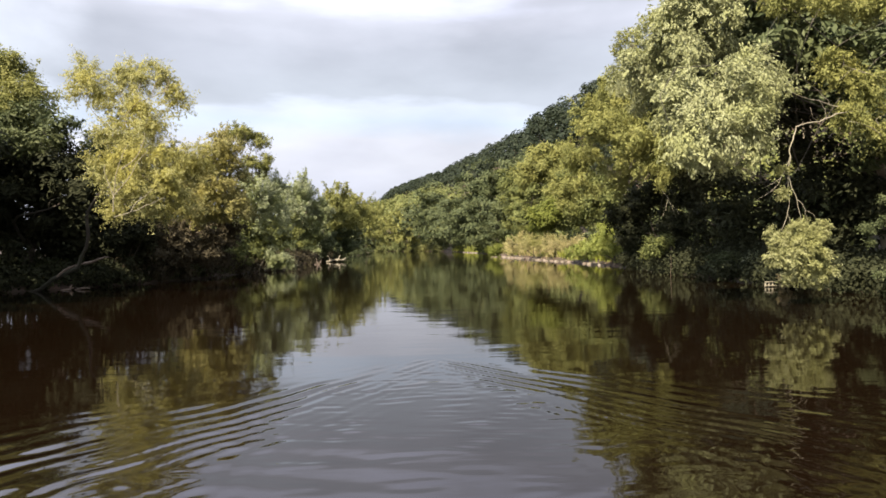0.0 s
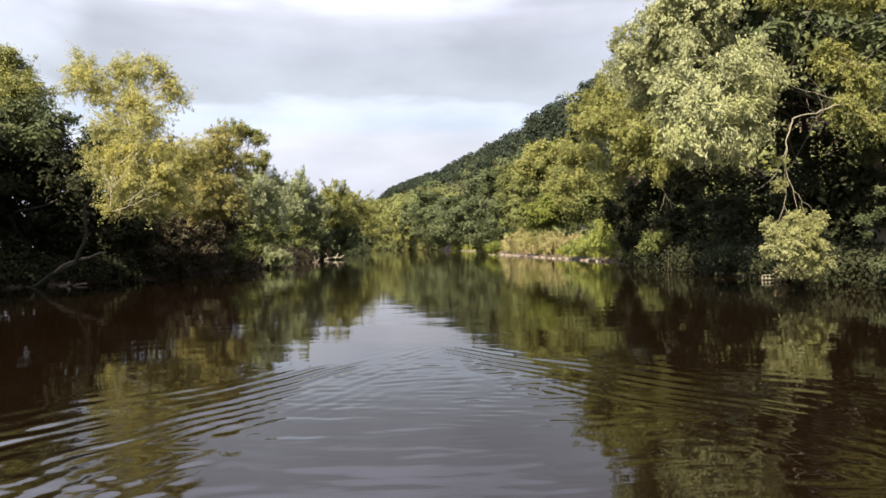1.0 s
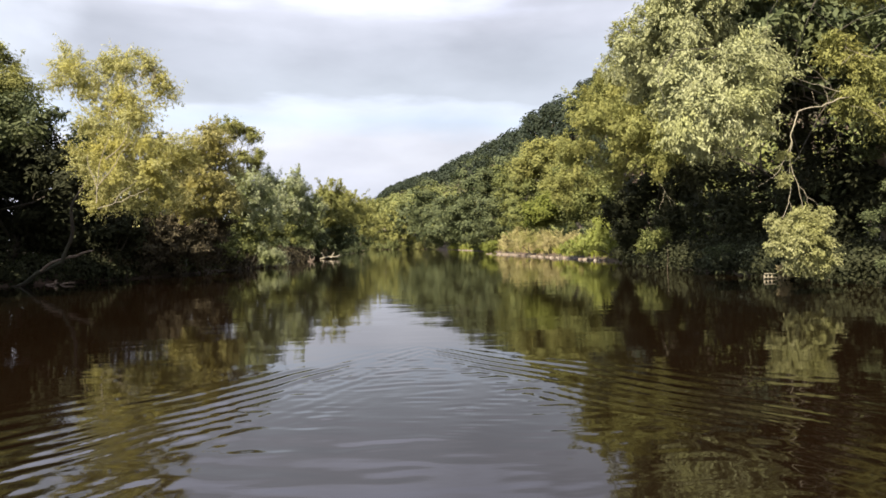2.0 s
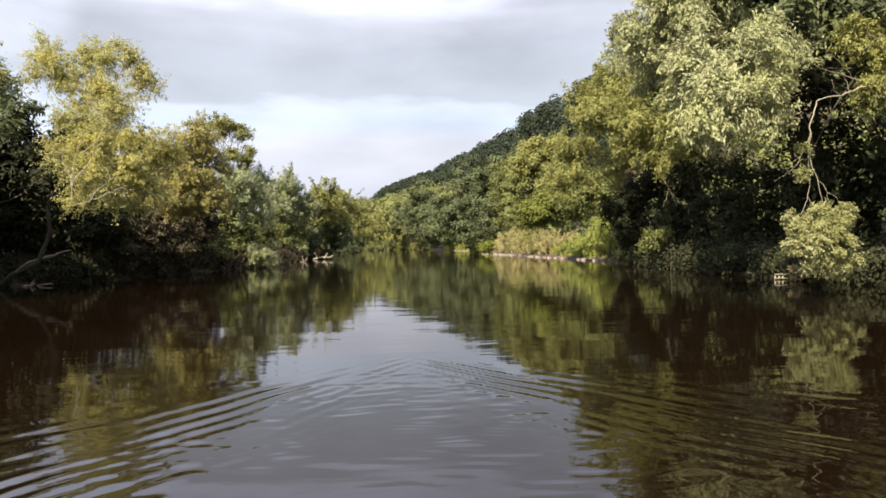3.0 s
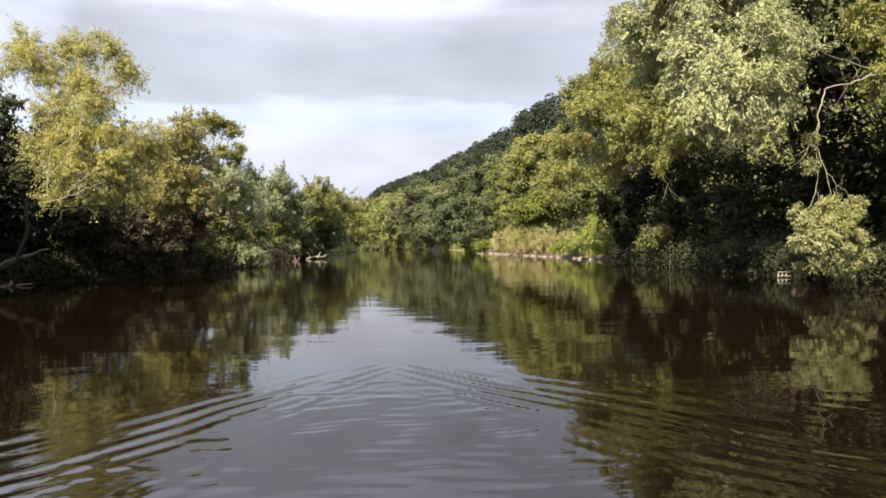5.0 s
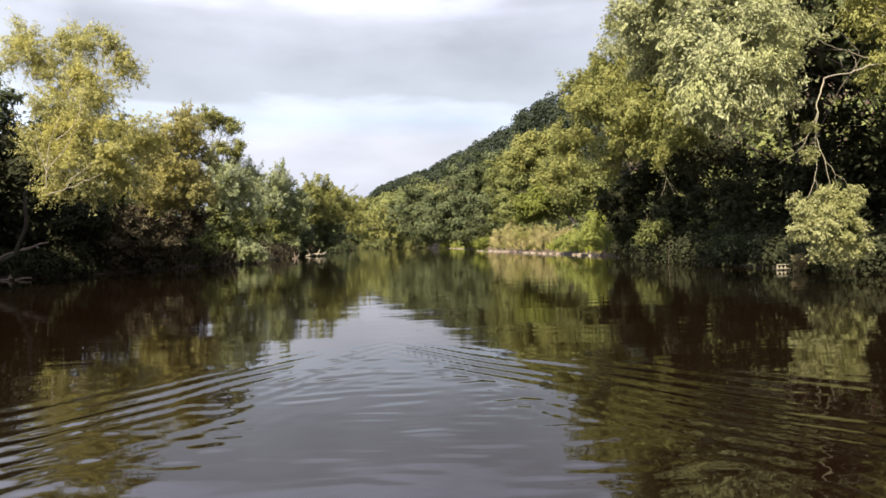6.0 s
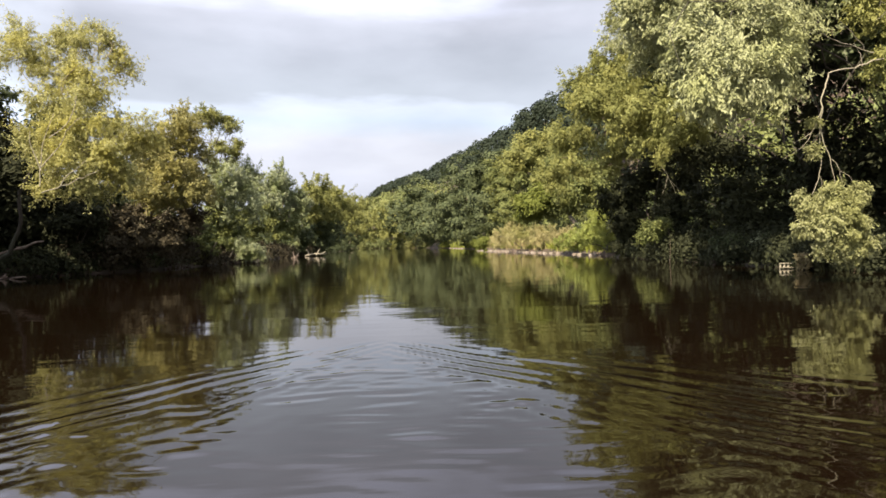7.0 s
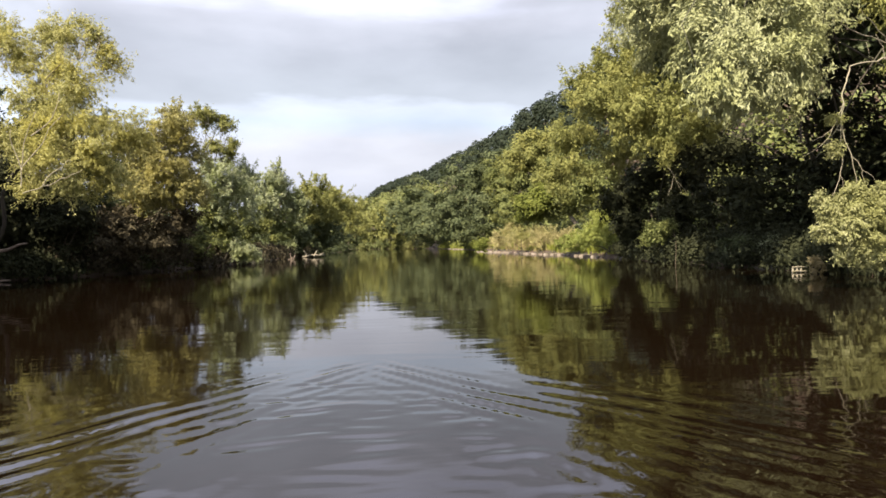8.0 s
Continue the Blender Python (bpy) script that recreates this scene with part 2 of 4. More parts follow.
def foliage(lobes, count, clump, inner=0.22, ragged=0.16, sub=0.34, flat=0.85, shoot=0.0, hang=0.6):
    """Leaf places in a crown of lobes: boughs on each lobe, clumps on each bough, leaves in each clump, or along drooping shoots of that length.
    Returns the places, the outward directions, the boughs' centres and the ways along which the leaves lie in their clumps."""
    lobes = np.array(lobes)
    mean = lobes[:, 3:].mean(axis=1)
    share = mean ** 2 / np.sum(mean ** 2)
    all_p, all_n, all_a, boughs = [], [], [], []
    for lobe, r, s in zip(lobes, mean, share):
        c, rad = lobe[:3], lobe[3:]
        k = int(np.clip(16 + 8.0 * r, 14, 56))
        d = unit(rng.normal(0, 1, (k, 3)) + np.array((0, 0, 0.15)))
        out = rng.uniform(0.30, 0.95, k)
        bc = c + d * rad * out[:, None]
        br = r * sub * (1.40 - 0.80 * out) * rng.uniform(0.7, 1.25, k)
        boughs.append(bc)
        n = int(count * s)
        m = max(12, int(n / 24))
        pick = rng.integers(0, k, m)
        e = unit(rng.normal(0, 1, (m, 3)) + 0.45 * d[pick] + np.array((0, 0, 0.15)))
        cc = bc[pick] + e * (br[pick] * (0.66 + ragged * 2.2 * rng.random(m) ** 3))[:, None] * np.array((1, 1, flat))
        deep = rng.random(m) < inner
        cc[deep] = c + (cc[deep] - c) * rng.uniform(0.2, 0.8, (deep.sum(), 1))
        which = rng.integers(0, m, n)
        if shoot:
            way = unit(0.7 * e + 0.4 * d[pick] + np.array((0, 0, -hang)) + rng.normal(0, 0.35, (m, 3)))
            far = rng.random((n, 1))
            p = cc[which] + way[which] * (far - 0.35) * shoot * rng.uniform(0.6, 1.3, (m, 1))[which] + rng.normal(0, clump, (n, 3)) * (1.15 - 0.8 * far)
            lead = way[which] + rng.normal(0, 0.35, (n, 3))
        else:
            p = cc[which] + rng.normal(0, clump, (n, 3)) * np.array((1, 1, min(0.7, flat)))
            lead = np.clip((p - cc[which]) / clump, -1.5, 1.5)
        all_p.append(p)
        all_n.append(unit(0.6 * e[which] + 0.5 * unit((p - c) / rad) + np.array((0, 0, 0.35))))
        all_a.append(lead)
    return np.concatenate(all_p), np.concatenate(all_n), boughs, np.concatenate(all_a)


def tube(path, radii, sides=7):
    """A tapered round limb along a path."""
    path, radii = np.array(path, float), np.array(radii, float)
    t = unit(np.gradient(path, axis=0))
    ref = np.array((0.31, 0.87, 0.13)) if abs(t[0][2]) > 0.6 else np.array((0.1, 0.2, 0.97))
    u = unit(np.cross(t, ref))
    v = np.cross(t, u)
    ang = np.arange(sides) * 2 * math.pi / sides
    ring = np.cos(ang)[None, :, None] * u[:, None, :] + np.sin(ang)[None, :, None] * v[:, None, :]
    verts = (path[:, None, :] + ring * radii[:, None, None]).reshape(-1, 3)
    i, j = np.meshgrid(np.arange(len(path) - 1), np.arange(sides), indexing="ij")
    a, b = i * sides + j, i * sides + (j + 1) % sides
    faces = np.stack((a, b, b + sides, a + sides), axis=-1).reshape(-1, 4)
    tips = np.array([[0, 1, 2, 3], [3, 4, 5, 6]]) if sides == 7 else np.array([[0, 1, 2, 3]])
    faces = np.concatenate((faces, tips, len(verts) - sides + tips))
    return verts, faces


def join(pieces):
    verts, faces, n = [], [], 0
    for v, f in pieces:
        verts.append(v)
        faces.append(np.asarray(f) + n)
        n += len(v)
    return np.concatenate(verts), np.concatenate(faces)


def bend(a, b, steps=7, sag=0.0, wobble=0.06):
    """A crooked way from a to b, bowed up by sag."""
    a, b = np.array(a, float), np.array(b, float)
    s = np.linspace(0, 1, steps)[:, None]
    size = np.linalg.norm(b - a)
    way = a + (b - a) * s + np.array((0, 0, 1.0)) * sag * size * np.sin(math.pi * s)
    one, two = rng.normal(0, wobble * size, (2, 3))
    return way + one * np.sin(math.pi * s) + 0.6 * two * np.sin(2 * math.pi * s)


def tree(name, label, base, lobes, mat, count, leaf, bark, trunk=0.30, clump=0.30, group="", sub=0.34, ragged=0.16, via=None, inner=0.22, category="tree", twigs=3, slim=0.42, limb=0.38, limb_bark=None, wisps=0, droop=0.5, flat=0.85, shoot=0.0, hang=0.6):
    """Trunk, one limb to each lobe with branches to its boughs, and a crown of leaves."""
    lobes_a = np.array(lobes)
    heart = np.average(lobes_a[:, :3], axis=0, weights=lobes_a[:, 3])
    low = lobes_a[:, 2].min()
    ob = thing(name, base, label, category, group)
    p, n, boughs, lead = foliage(lobes, count, clump, inner, ragged, sub, flat, shoot, hang)
    course = [np.array(v, float) for v in via] if via else None
    fork = course[-1] if via else np.array((*(0.55 * np.array(base[:2]) + 0.45 * heart[:2]), base[2] + max(0.6, 0.55 * (low - base[2]))))
    start = np.array(base) - np.array((0, 0, 0.5))
    stops = [start] + (course or [fork])
    way = np.concatenate([bend(a, c, 6, 0.0, 0.03)[:-1] for a, c in zip(stops, stops[1:])] + [fork[None, :]])
    part("trunk", mesh_of("trunk", *tube(way, np.linspace(trunk * 1.25, trunk * 0.75, len(way))), bark, True), ob)
    for lobe, bs in zip(lobes_a, boughs):
        end = lobe[:3]
        way = bend(fork, end, 8, 0.08, 0.10)
        pieces = [tube(way, np.linspace(trunk * limb, trunk * limb * 0.27, 8), 7)]
        for b in bs[:twigs]:
            q = bend(way[rng.integers(4, 8)], b, 6, 0.06, 0.10)
            pieces.append(tube(q, np.linspace(trunk * 0.15, trunk * 0.04, 6), 7))
        part("limb", mesh_of("limb", *join(pieces), limb_bark or bark, True), ob)
    if wisps:
        # thin leafy shoots that stand out of the crown's outline
        heads = np.concatenate(boughs)
        at = heads[rng.integers(0, len(heads), wisps)]
        way = unit(unit(at - heart) + np.array((0, 0, 0.7)) + rng.normal(0, 0.3, (wisps, 3)))
        far = lobes_a[:, 3:].mean() * rng.uniform(0.5, 1.05, (wisps, 1))
        per = 26
        s = rng.uniform(0.25, 1.0, (wisps, per, 1))
        wp = (at[:, None, :] + way[:, None, :] * far[:, None, :] * s + rng.normal(0, 0.10, (wisps, per, 3))).reshape(-1, 3)
        lead = np.concatenate((lead, np.repeat(way, per, axis=0) * 0.5))
        p, n = np.concatenate((p, wp)), np.concatenate((n, unit(rng.normal(0, 1, wp.shape) + np.array((0, -0.3, 0.3)))))
    part("crown", mesh_of("crown", *leaf_cards(p, n, leaf, leaf * slim, droop, 0.45 if shoot else 0.28, lead), mat), ob)
    return ob


def shrub(name, label, base, lobes, mat, count, leaf, group="", clump=0.22, stems=5, category="shrub", slim=0.45, shoot=0.0, hang=0.6):
    """Stems from one foot into a low, dense crown."""
    ob = thing(name, base, label, category, group)
    p, n, boughs, lead = foliage(lobes, count, clump, 0.3, 0.2, shoot=shoot, hang=hang)
    keep = p[:, 2] > 0.03
    p, n, lead = p[keep], n[keep], lead[keep]
    heads = np.concatenate(boughs)
    heads = heads[np.hypot(heads[:, 0] - base[0], heads[:, 1] - base[1]) < 7.0]
    for b in heads[rng.integers(0, len(heads), stems if len(heads) else 0)]:
        way = bend(np.array(base) - np.array((0, 0, 0.3)), b, 6, 0.05, 0.08)
        part("stem", mesh_of("stem", *tube(way, np.linspace(0.06, 0.015, 6)), SHADED_BARK, True), ob)
    part("crown", mesh_of("crown", *leaf_cards(p, n, leaf, leaf * slim, lead=lead), mat), ob)
    return ob


# ---- the river valley ----
RIGHT_BANK = [(24, -140), (24, -20), (23.5, 20), (21.3, 36), (21.3, 50), (22.5, 70), (20.5, 90), (17.6, 126), (20, 150), (19, 168), (15, 206), (4, 240), (-18, 254), (-70, 266), (-160, 268), (-420, 240)]
LEFT_BANK = [(-26, -140), (-26, 0), (-28, 35), (-26, 47), (-20.5, 52.5), (-17, 62), (-15, 80), (-14, 95), (-14.2, 112), (-12.3, 126), (-12, 160), (-11, 196), (-14, 214), (-40, 230), (-90, 238), (-160, 240), (-420, 212)]
RIDGE = [(110, -300), (104, 0), (95, 150), (80, 275), (63, 384), (40, 527), (8, 650), (-38, 870), (-140, 1000), (-500, 1050)]


def near_line(x, y, line):
    """Distance to a polyline, and on which side of it the place lies (right of its course: positive)."""
    best, side = np.full(x.shape, 1e9), np.zeros(x.shape)
    for (ax, ay), (bx, by) in zip(line, line[1:]):
        dx, dy = bx - ax, by - ay
        s = np.clip(((x - ax) * dx + (y - ay) * dy) / (dx * dx + dy * dy), 0, 1)
        d = np.hypot(x - ax - s * dx, y - ay - s * dy)
        cross = dy * (x - ax) - dx * (y - ay)
        hit = d < best
        best, side = np.where(hit, d, best), np.where(hit, np.sign(cross), side)
    return best, side


def hash_waves(x, y):
    return 0.5 * np.sin(x * 0.31 + 1.7 * np.sin(y * 0.17)) + 0.35 * np.sin(y * 0.43 + 2.1 * np.sin(x * 0.13)) + 0.15 * np.sin(x * 1.3 + y * 0.9)


def land(x, y):
    """Height of the ground: river bed, earth banks, flat meadow on one side, wooded hill on the other."""
    dr, sr = near_line(x, y, RIGHT_BANK)
    dl, sl = near_line(x, y, LEFT_BANK)
    dv, sv = near_line(x, y, RIDGE)
    on_right = (sr > 0) & (dr < dl + 1e-6) | (sr > 0) & (sl > 0)
    on_left = (sl < 0) & ~on_right
    bank = lambda d: 0.75 * np.clip(d / 1.6, 0, 1) + 0.9 * np.clip((d - 1.6) / 6.0, 0, 1)
    rise = np.clip((dr - 4) / (np.clip(dr - 4, 0, None) + dv + 1e-3), 0, 1)
    rise = np.where(sv > 0, np.maximum(rise, 0.8), rise)
    fall = np.clip(1 - np.clip(-12 - x, 0, None) / 110 - np.clip(y - 880, 0, None) / 400, 0.1, 1)
    hill = bank(dr) + 54.0 * fall * rise ** (2.2 + 1.5 * np.clip((y - 300) / 250, 0, 1))
    meadow = bank(dl) + 0.5 * np.clip(dl / 60, 0, 1)
    bed = -1.6 * np.clip(np.minimum(dr, dl) / 3.0, 0, 1)
    z = np.where(on_right, hill, np.where(on_left, meadow, bed))
    return z + np.where(on_right | on_left, 0.12 * hash_waves(x, y) * np.clip(np.minimum(dr, dl) / 2, 0, 1), 0)


def spaced(parts):
    return np.unique(np.concatenate([np.arange(a, b, s) for a, b, s in parts]))


def grid(xs, ys, z):
    gx, gy = np.meshgrid(xs, ys, indexing="ij")
    verts = np.stack((gx, gy, z(gx, gy)), axis=-1).reshape(-1, 3)
    i, j = np.meshgrid(np.arange(len(xs) - 1), np.arange(len(ys) - 1), indexing="ij")
    a = (i * len(ys) + j).ravel()
    return verts, np.stack((a, a + len(ys), a + len(ys) + 1, a + 1), axis=-1)


gx = spaced([(-3000, -300, 300), (-300, -40, 12), (-40, 40, 1.0), (40, 140, 6), (140, 400, 40), (400, 3001, 300)])
gy = spaced([(-3000, -150, 300), (-150, 0, 6), (0, 275, 3.0), (275, 1000, 16), (1000, 3001, 250)])
ground = part("ground", mesh_of("ground", *grid(gx, gy, land), EARTH, True))
tagged(ground, "brown earth river banks rising to a wooded hillside", "ground", kind="structure")


# ---- water, with the spreading wake ripples near the camera ----
WAKE = (1.25, 17.1)


def ripples(x, y):
    """Wake: two spreading arms of short waves, small cross ripples between them, and a slow swell."""
    u, back = x - WAKE[0], WAKE[1] - y
    r = np.hypot(u, back)
    z = np.zeros_like(x)
    for sgn, strength, ph, reach in ((1, 1.35, 0.0, 12.0), (-1, 1.25, 1.3, 18.0)):
        across = sgn * u * 0.86 - back * 0.51
        along = np.clip(sgn * u * 0.51 + back * 0.86, 0, None)
        across = across - 0.016 * np.clip(along, 0, 9) ** 2 + 0.05 * np.sin(1.3 * along + ph) + 0.02 * np.sin(3.7 * x + 2.3 * y + ph)
        wide = 0.22 + 0.22 * along
        arm = np.exp(-((across + 0.10 + 0.05 * along) / wide) ** 2) * np.clip((along - 0.2) / 1.0, 0, 1) * np.exp(-along / reach)
        k = 2 * math.pi / (0.28 + 0.024 * np.clip(along, 0, 10))
        rough = np.clip(0.62 + 0.42 * np.sin(along * 1.3 + 2.4 * np.sin(across * 2.1 + ph)) + 0.30 * np.sin(along * 2.9 + across * 4.0 + 1.5 * np.sin(across * 5.0)), 0.0, 1.3)
        z += strength * 0.0100 * arm * rough * np.sin(k * across * (1 - 0.15 * np.clip(across, -1.6, 1.2)) + 0.8 * np.sin(along * 0.9 + ph) + 0.55 * np.sin(along * 2.3 + 1.2 * np.sin(along * 0.7) + ph))
    inside = np.clip((back * 0.62 - np.abs(u + 0.3)) / 1.0, 0, 1) * np.clip((back - 0.8) / 1.5, 0, 1) * np.exp(-np.clip(back, 0, 99) / 9.0)
    for turn, long, size, ph in ((0.10, 0.36, 0.010, 0.0), (-0.14, 0.27, 0.008, 2.0), (0.03, 0.47, 0.008, 4.1)):
        a, b = u * math.cos(turn) - back * math.sin(turn), u * math.sin(turn) + back * math.cos(turn)
        patchy = np.clip(np.sin(a * 2.9 + 2.6 * np.sin(b * 1.7 + ph) + ph) * np.sin(b * 3.1 + 2.2 * np.sin(a * 1.4 - ph)) - 0.30, 0, 1)
        z += size * inside * patchy * np.sin(2 * math.pi * b / long + 1.6 * np.sin(a * 1.1 + ph) + 0.9 * np.sin(a * 2.7 + b))
    z += 0.0020 * np.sin(1.9 * y + 0.5 * x + 1.3 * np.sin(0.45 * x)) * np.exp(-np.clip(r - 3, 0, 99) / 8.0) * np.clip(r / 3, 0, 1)
    near_left = np.exp(-((x + 3.1) / 3.6) ** 2 - ((y - 9.0) / 2.6) ** 2)
    z += 0.0060 * near_left * np.sin(8.2 * y + 1.5 * x + 0.9 * np.sin(0.9 * x) + 0.5 * np.sin(1.7 * x + y)) * (0.6 + 0.4 * np.sin(1.1 * x + 2.0 * np.sin(0.8 * y)))
    near_right = np.exp(-((x - 6.0) / 2.8) ** 2 - ((y - 10.5) / 2.6) ** 2)
    z += 0.0012 * near_right * np.sin(7.0 * y - 0.8 * x + 0.9 * np.sin(0.8 * x))
    edge = np.clip((x + 9.0) / 1.5, 0, 1) * np.clip((11.0 - x) / 1.5, 0, 1) * np.clip((y - 3.0) / 1.0, 0, 1) * np.clip((24.0 - y) / 3.0, 0, 1)
    return z * edge


wx = spaced([(-420, -40, 20), (-40, -9, 3.1), (-9, 11, 0.10), (11, 60, 3.5)])
wy = spaced([(-140, 3, 6), (3, 18, 0.06), (18, 24, 0.12), (24, 280, 8)])
water = part("water", mesh_of("water", *grid(wx, wy, ripples), WATER, True))
tagged(water, "dark brown river water with wake ripples mirroring trees and sky", "water", kind="structure")


# ---- left bank ----
WL = "riverside trees"
golden = tree("willow_tree", "golden-leaved willow leaning out over the water", (-25.44, 46.97, 0.3), [(-19.9, 45.8, 13.5, 1.7, 1.5, 1.4), (-20.9, 46.8, 14.8, 1.0, 0.8, 1.1), (-18.7, 46.7, 14.0, 1.2, 1.0, 1.3), (-17.1, 46.6, 14.6, 1.5, 1.3, 1.2), (-15.6, 46.5, 14.3, 1.0, 0.8, 1.0), (-14.8, 46.5, 12.6, 1.0, 0.8, 1.4), (-17.6, 45.6, 11.9, 1.7, 1.5, 1.4), (-15.6, 44.5, 10.9, 1.8, 1.6, 1.5), (-17.6, 43.6, 9.7, 1.4, 1.2, 1.4), (-15.9, 42.5, 8.3, 2.0, 1.7, 1.6), (-14.6, 44.4, 9.0, 1.8, 1.5, 1.7), (-17.1, 41.6, 7.2, 1.2, 1.0, 1.4), (-15.7, 41.0, 6.0, 1.4, 1.2, 1.3), (-14.2, 42.4, 6.4, 1.8, 1.5, 1.4), (-13.7, 45.4, 8.0, 1.6, 1.3, 1.6), (-13.5, 43.3, 5.5, 1.2, 1.0, 0.9), (-16.9, 41.5, 4.9, 0.6, 0.5, 0.7), (-14.9, 41.9, 5.0, 1.2, 1.1, 0.6)], GOLD, 76000, 0.17, SHADED_BARK, 0.11, 0.09, WL, via=[(-22.77, 45.82, 0.9), (-20.89, 45.22, 1.6), (-20.25, 44.99, 2.85), (-19.98, 44.7, 5.12), (-18.54, 44.13, 6.81), (-16.99, 44.06, 8.41)], ragged=0.5, limb_bark=BARK, limb=0.34, wisps=340, slim=0.30, shoot=0.8, hang=0.3)
tree("willow_tree", "yellowing willow with thin upper twigs", (-20, 58, 1.2), [(-16.6, 56.6, 9.3, 2.2, 1.8, 1.9), (-15.2, 57.5, 10.7, 1.9, 1.6, 1.7), (-14.8, 58.5, 11.6, 1.2, 1.0, 1.1), (-15.9, 56.5, 7.3, 2.2, 1.8, 1.8), (-14.4, 58.4, 8.3, 2.1, 1.7, 2.1), (-14.6, 57.4, 5.9, 2.0, 1.7, 1.5), (-13.7, 59.4, 6.5, 1.4, 1.2, 1.5), (-16.6, 55.5, 5.6, 1.8, 1.5, 1.0)], TAWNY, 40000, 0.25, BARK, 0.2, 0.16, WL, wisps=90, ragged=0.4, shoot=0.8, hang=0.3, slim=0.32)
tree("tree", "thin-crowned riverside tree with a bare dark stem", (-17.5, 75, 1.2), [(-17.8, 78.0, 15.7, 1.6, 1.4, 1.2), (-16.2, 78.0, 14.9, 1.3, 1.1, 1.2), (-18.4, 76.0, 15.5, 1.1, 0.9, 1.0), (-15.5, 78.0, 12.7, 0.8, 0.7, 1.2), (-17.1, 77.0, 12.4, 1.1, 0.9, 1.5), (-16.1, 78.0, 11.1, 1.0, 0.9, 1.3)], OLIVE, 8000, 0.26, SHADED_BARK, 0.16, 0.2, WL, wisps=40, twigs=9, ragged=0.5)
tree("tree", "blue-green willow scrub tree at the water", (-17, 76, 1.2), [(-14.4, 80.0, 9.5, 1.5, 1.3, 1.8), (-15.2, 72.0, 7.9, 2.1, 1.8, 2.3), (-14.7, 78.0, 7.7, 2.0, 1.7, 2.3), (-15.1, 74.0, 5.4, 2.9, 2.4, 2.5), (-16.1, 72.0, 9.2, 1.0, 0.8, 1.2)], PALE_GREEN, 22000, 0.33, BARK, 0.2, 0.19, WL, wisps=40, shoot=1.3, hang=-0.7, slim=0.3)
tree("tree", "rounded pale green riverside tree", (-16.5, 103, 1.2), [(-15.4, 103.0, 11.7, 1.6, 1.4, 2.0), (-15.6, 98.0, 9.9, 1.9, 1.6, 2.5), (-14.7, 105.0, 9.8, 2.0, 1.7, 3.1), (-16.5, 98.0, 7.0, 2.9, 2.4, 3.0), (-13.4, 106.0, 7.4, 2.7, 2.3, 3.1)], PALE_GREEN, 19000, 0.45, BARK, 0.3, 0.22, WL, wisps=40, shoot=1.3, hang=-0.7, slim=0.3)
tree("tree", "spreading yellow-green riverside tree", (-15, 126, 1.2), [(-11.5, 125.0, 11.8, 3.0, 2.6, 3.0), (-13.0, 118.0, 9.1, 3.1, 2.6, 3.3), (-10.0, 130.0, 9.2, 3.6, 3.1, 4.0), (-8.2, 142.0, 8.3, 3.4, 2.9, 4.2), (-11.7, 122.0, 7.2, 4.2, 3.6, 3.4)], OLIVE, 20000, 0.55, BARK, 0.3, 0.28, WL, wisps=40, shoot=1.3, hang=-0.7, slim=0.3)
tree("tree", "distant yellow-green tree by the river bend", (-13, 198, 1.0), [(-9.7, 190.0, 9.8, 4.9, 4.2, 6.3), (-6.1, 215.0, 7.3, 4.5, 3.8, 5.6), (-10.9, 172.0, 7.7, 5.1, 4.3, 5.7), (-8.1, 200.0, 5.0, 4.5, 3.8, 3.5)], OLIVE, 9000, 0.85, BARK, 0.3, 0.33, WL, wisps=40, shoot=1.3, hang=-0.7, slim=0.3)
# the shade on this crown is put into its leaf colour
tree("tree", "broad-crowned tree in leaves darkened for deep shade", (-29, 53, 1.4), [(-29.0, 54.0, 11.0, 4.0, 3.4, 2.4), (-24.8, 51.0, 8.4, 3.2, 2.7, 2.4), (-29.0, 52.0, 7.9, 4.0, 3.4, 2.9), (-25.4, 53.0, 5.3, 3.2, 2.7, 2.6), (-30.2, 54.0, 3.9, 3.4, 2.9, 2.5), (-22.0, 49.0, 7.3, 1.7, 1.4, 2.3), (-24.0, 56.0, 5.7, 2.0, 1.7, 1.7)], SHADE, 21000, 0.47, SHADED_BARK, 0.35, 0.34, WL)
# darker leaf than the sunny crown above, in place of shade
tree("tree", "green tree behind the willow, darkened for shade", (-22, 64, 1.4), [(-26.0, 63.0, 10.2, 3.5, 3.0, 2.7), (-22.5, 63.0, 8.8, 3.2, 2.7, 2.6), (-26.8, 61.0, 11.9, 2.1, 1.8, 1.8), (-20.0, 64.0, 7.5, 2.7, 2.3, 2.2), (-19.3, 64.0, 5.5, 3.0, 2.6, 1.6), (-25.0, 62.0, 5.8, 4.0, 3.0, 3.0), (-22.0, 62.0, 4.6, 3.6, 3.0, 3.0), (-26.7, 51.2, 12.8, 1.8, 1.6, 1.1), (-24.0, 50.0, 11.7, 1.2, 1.0, 0.9), (-28.5, 51.3, 12.3, 1.7, 1.4, 1.2), (-25.6, 49.6, 10.6, 2.2, 1.9, 1.5), (-28.6, 50.0, 10.4, 2.2, 1.9, 1.6)], DEEP, 22000, 0.40, SHADED_BARK, 0.25, 0.36, WL)
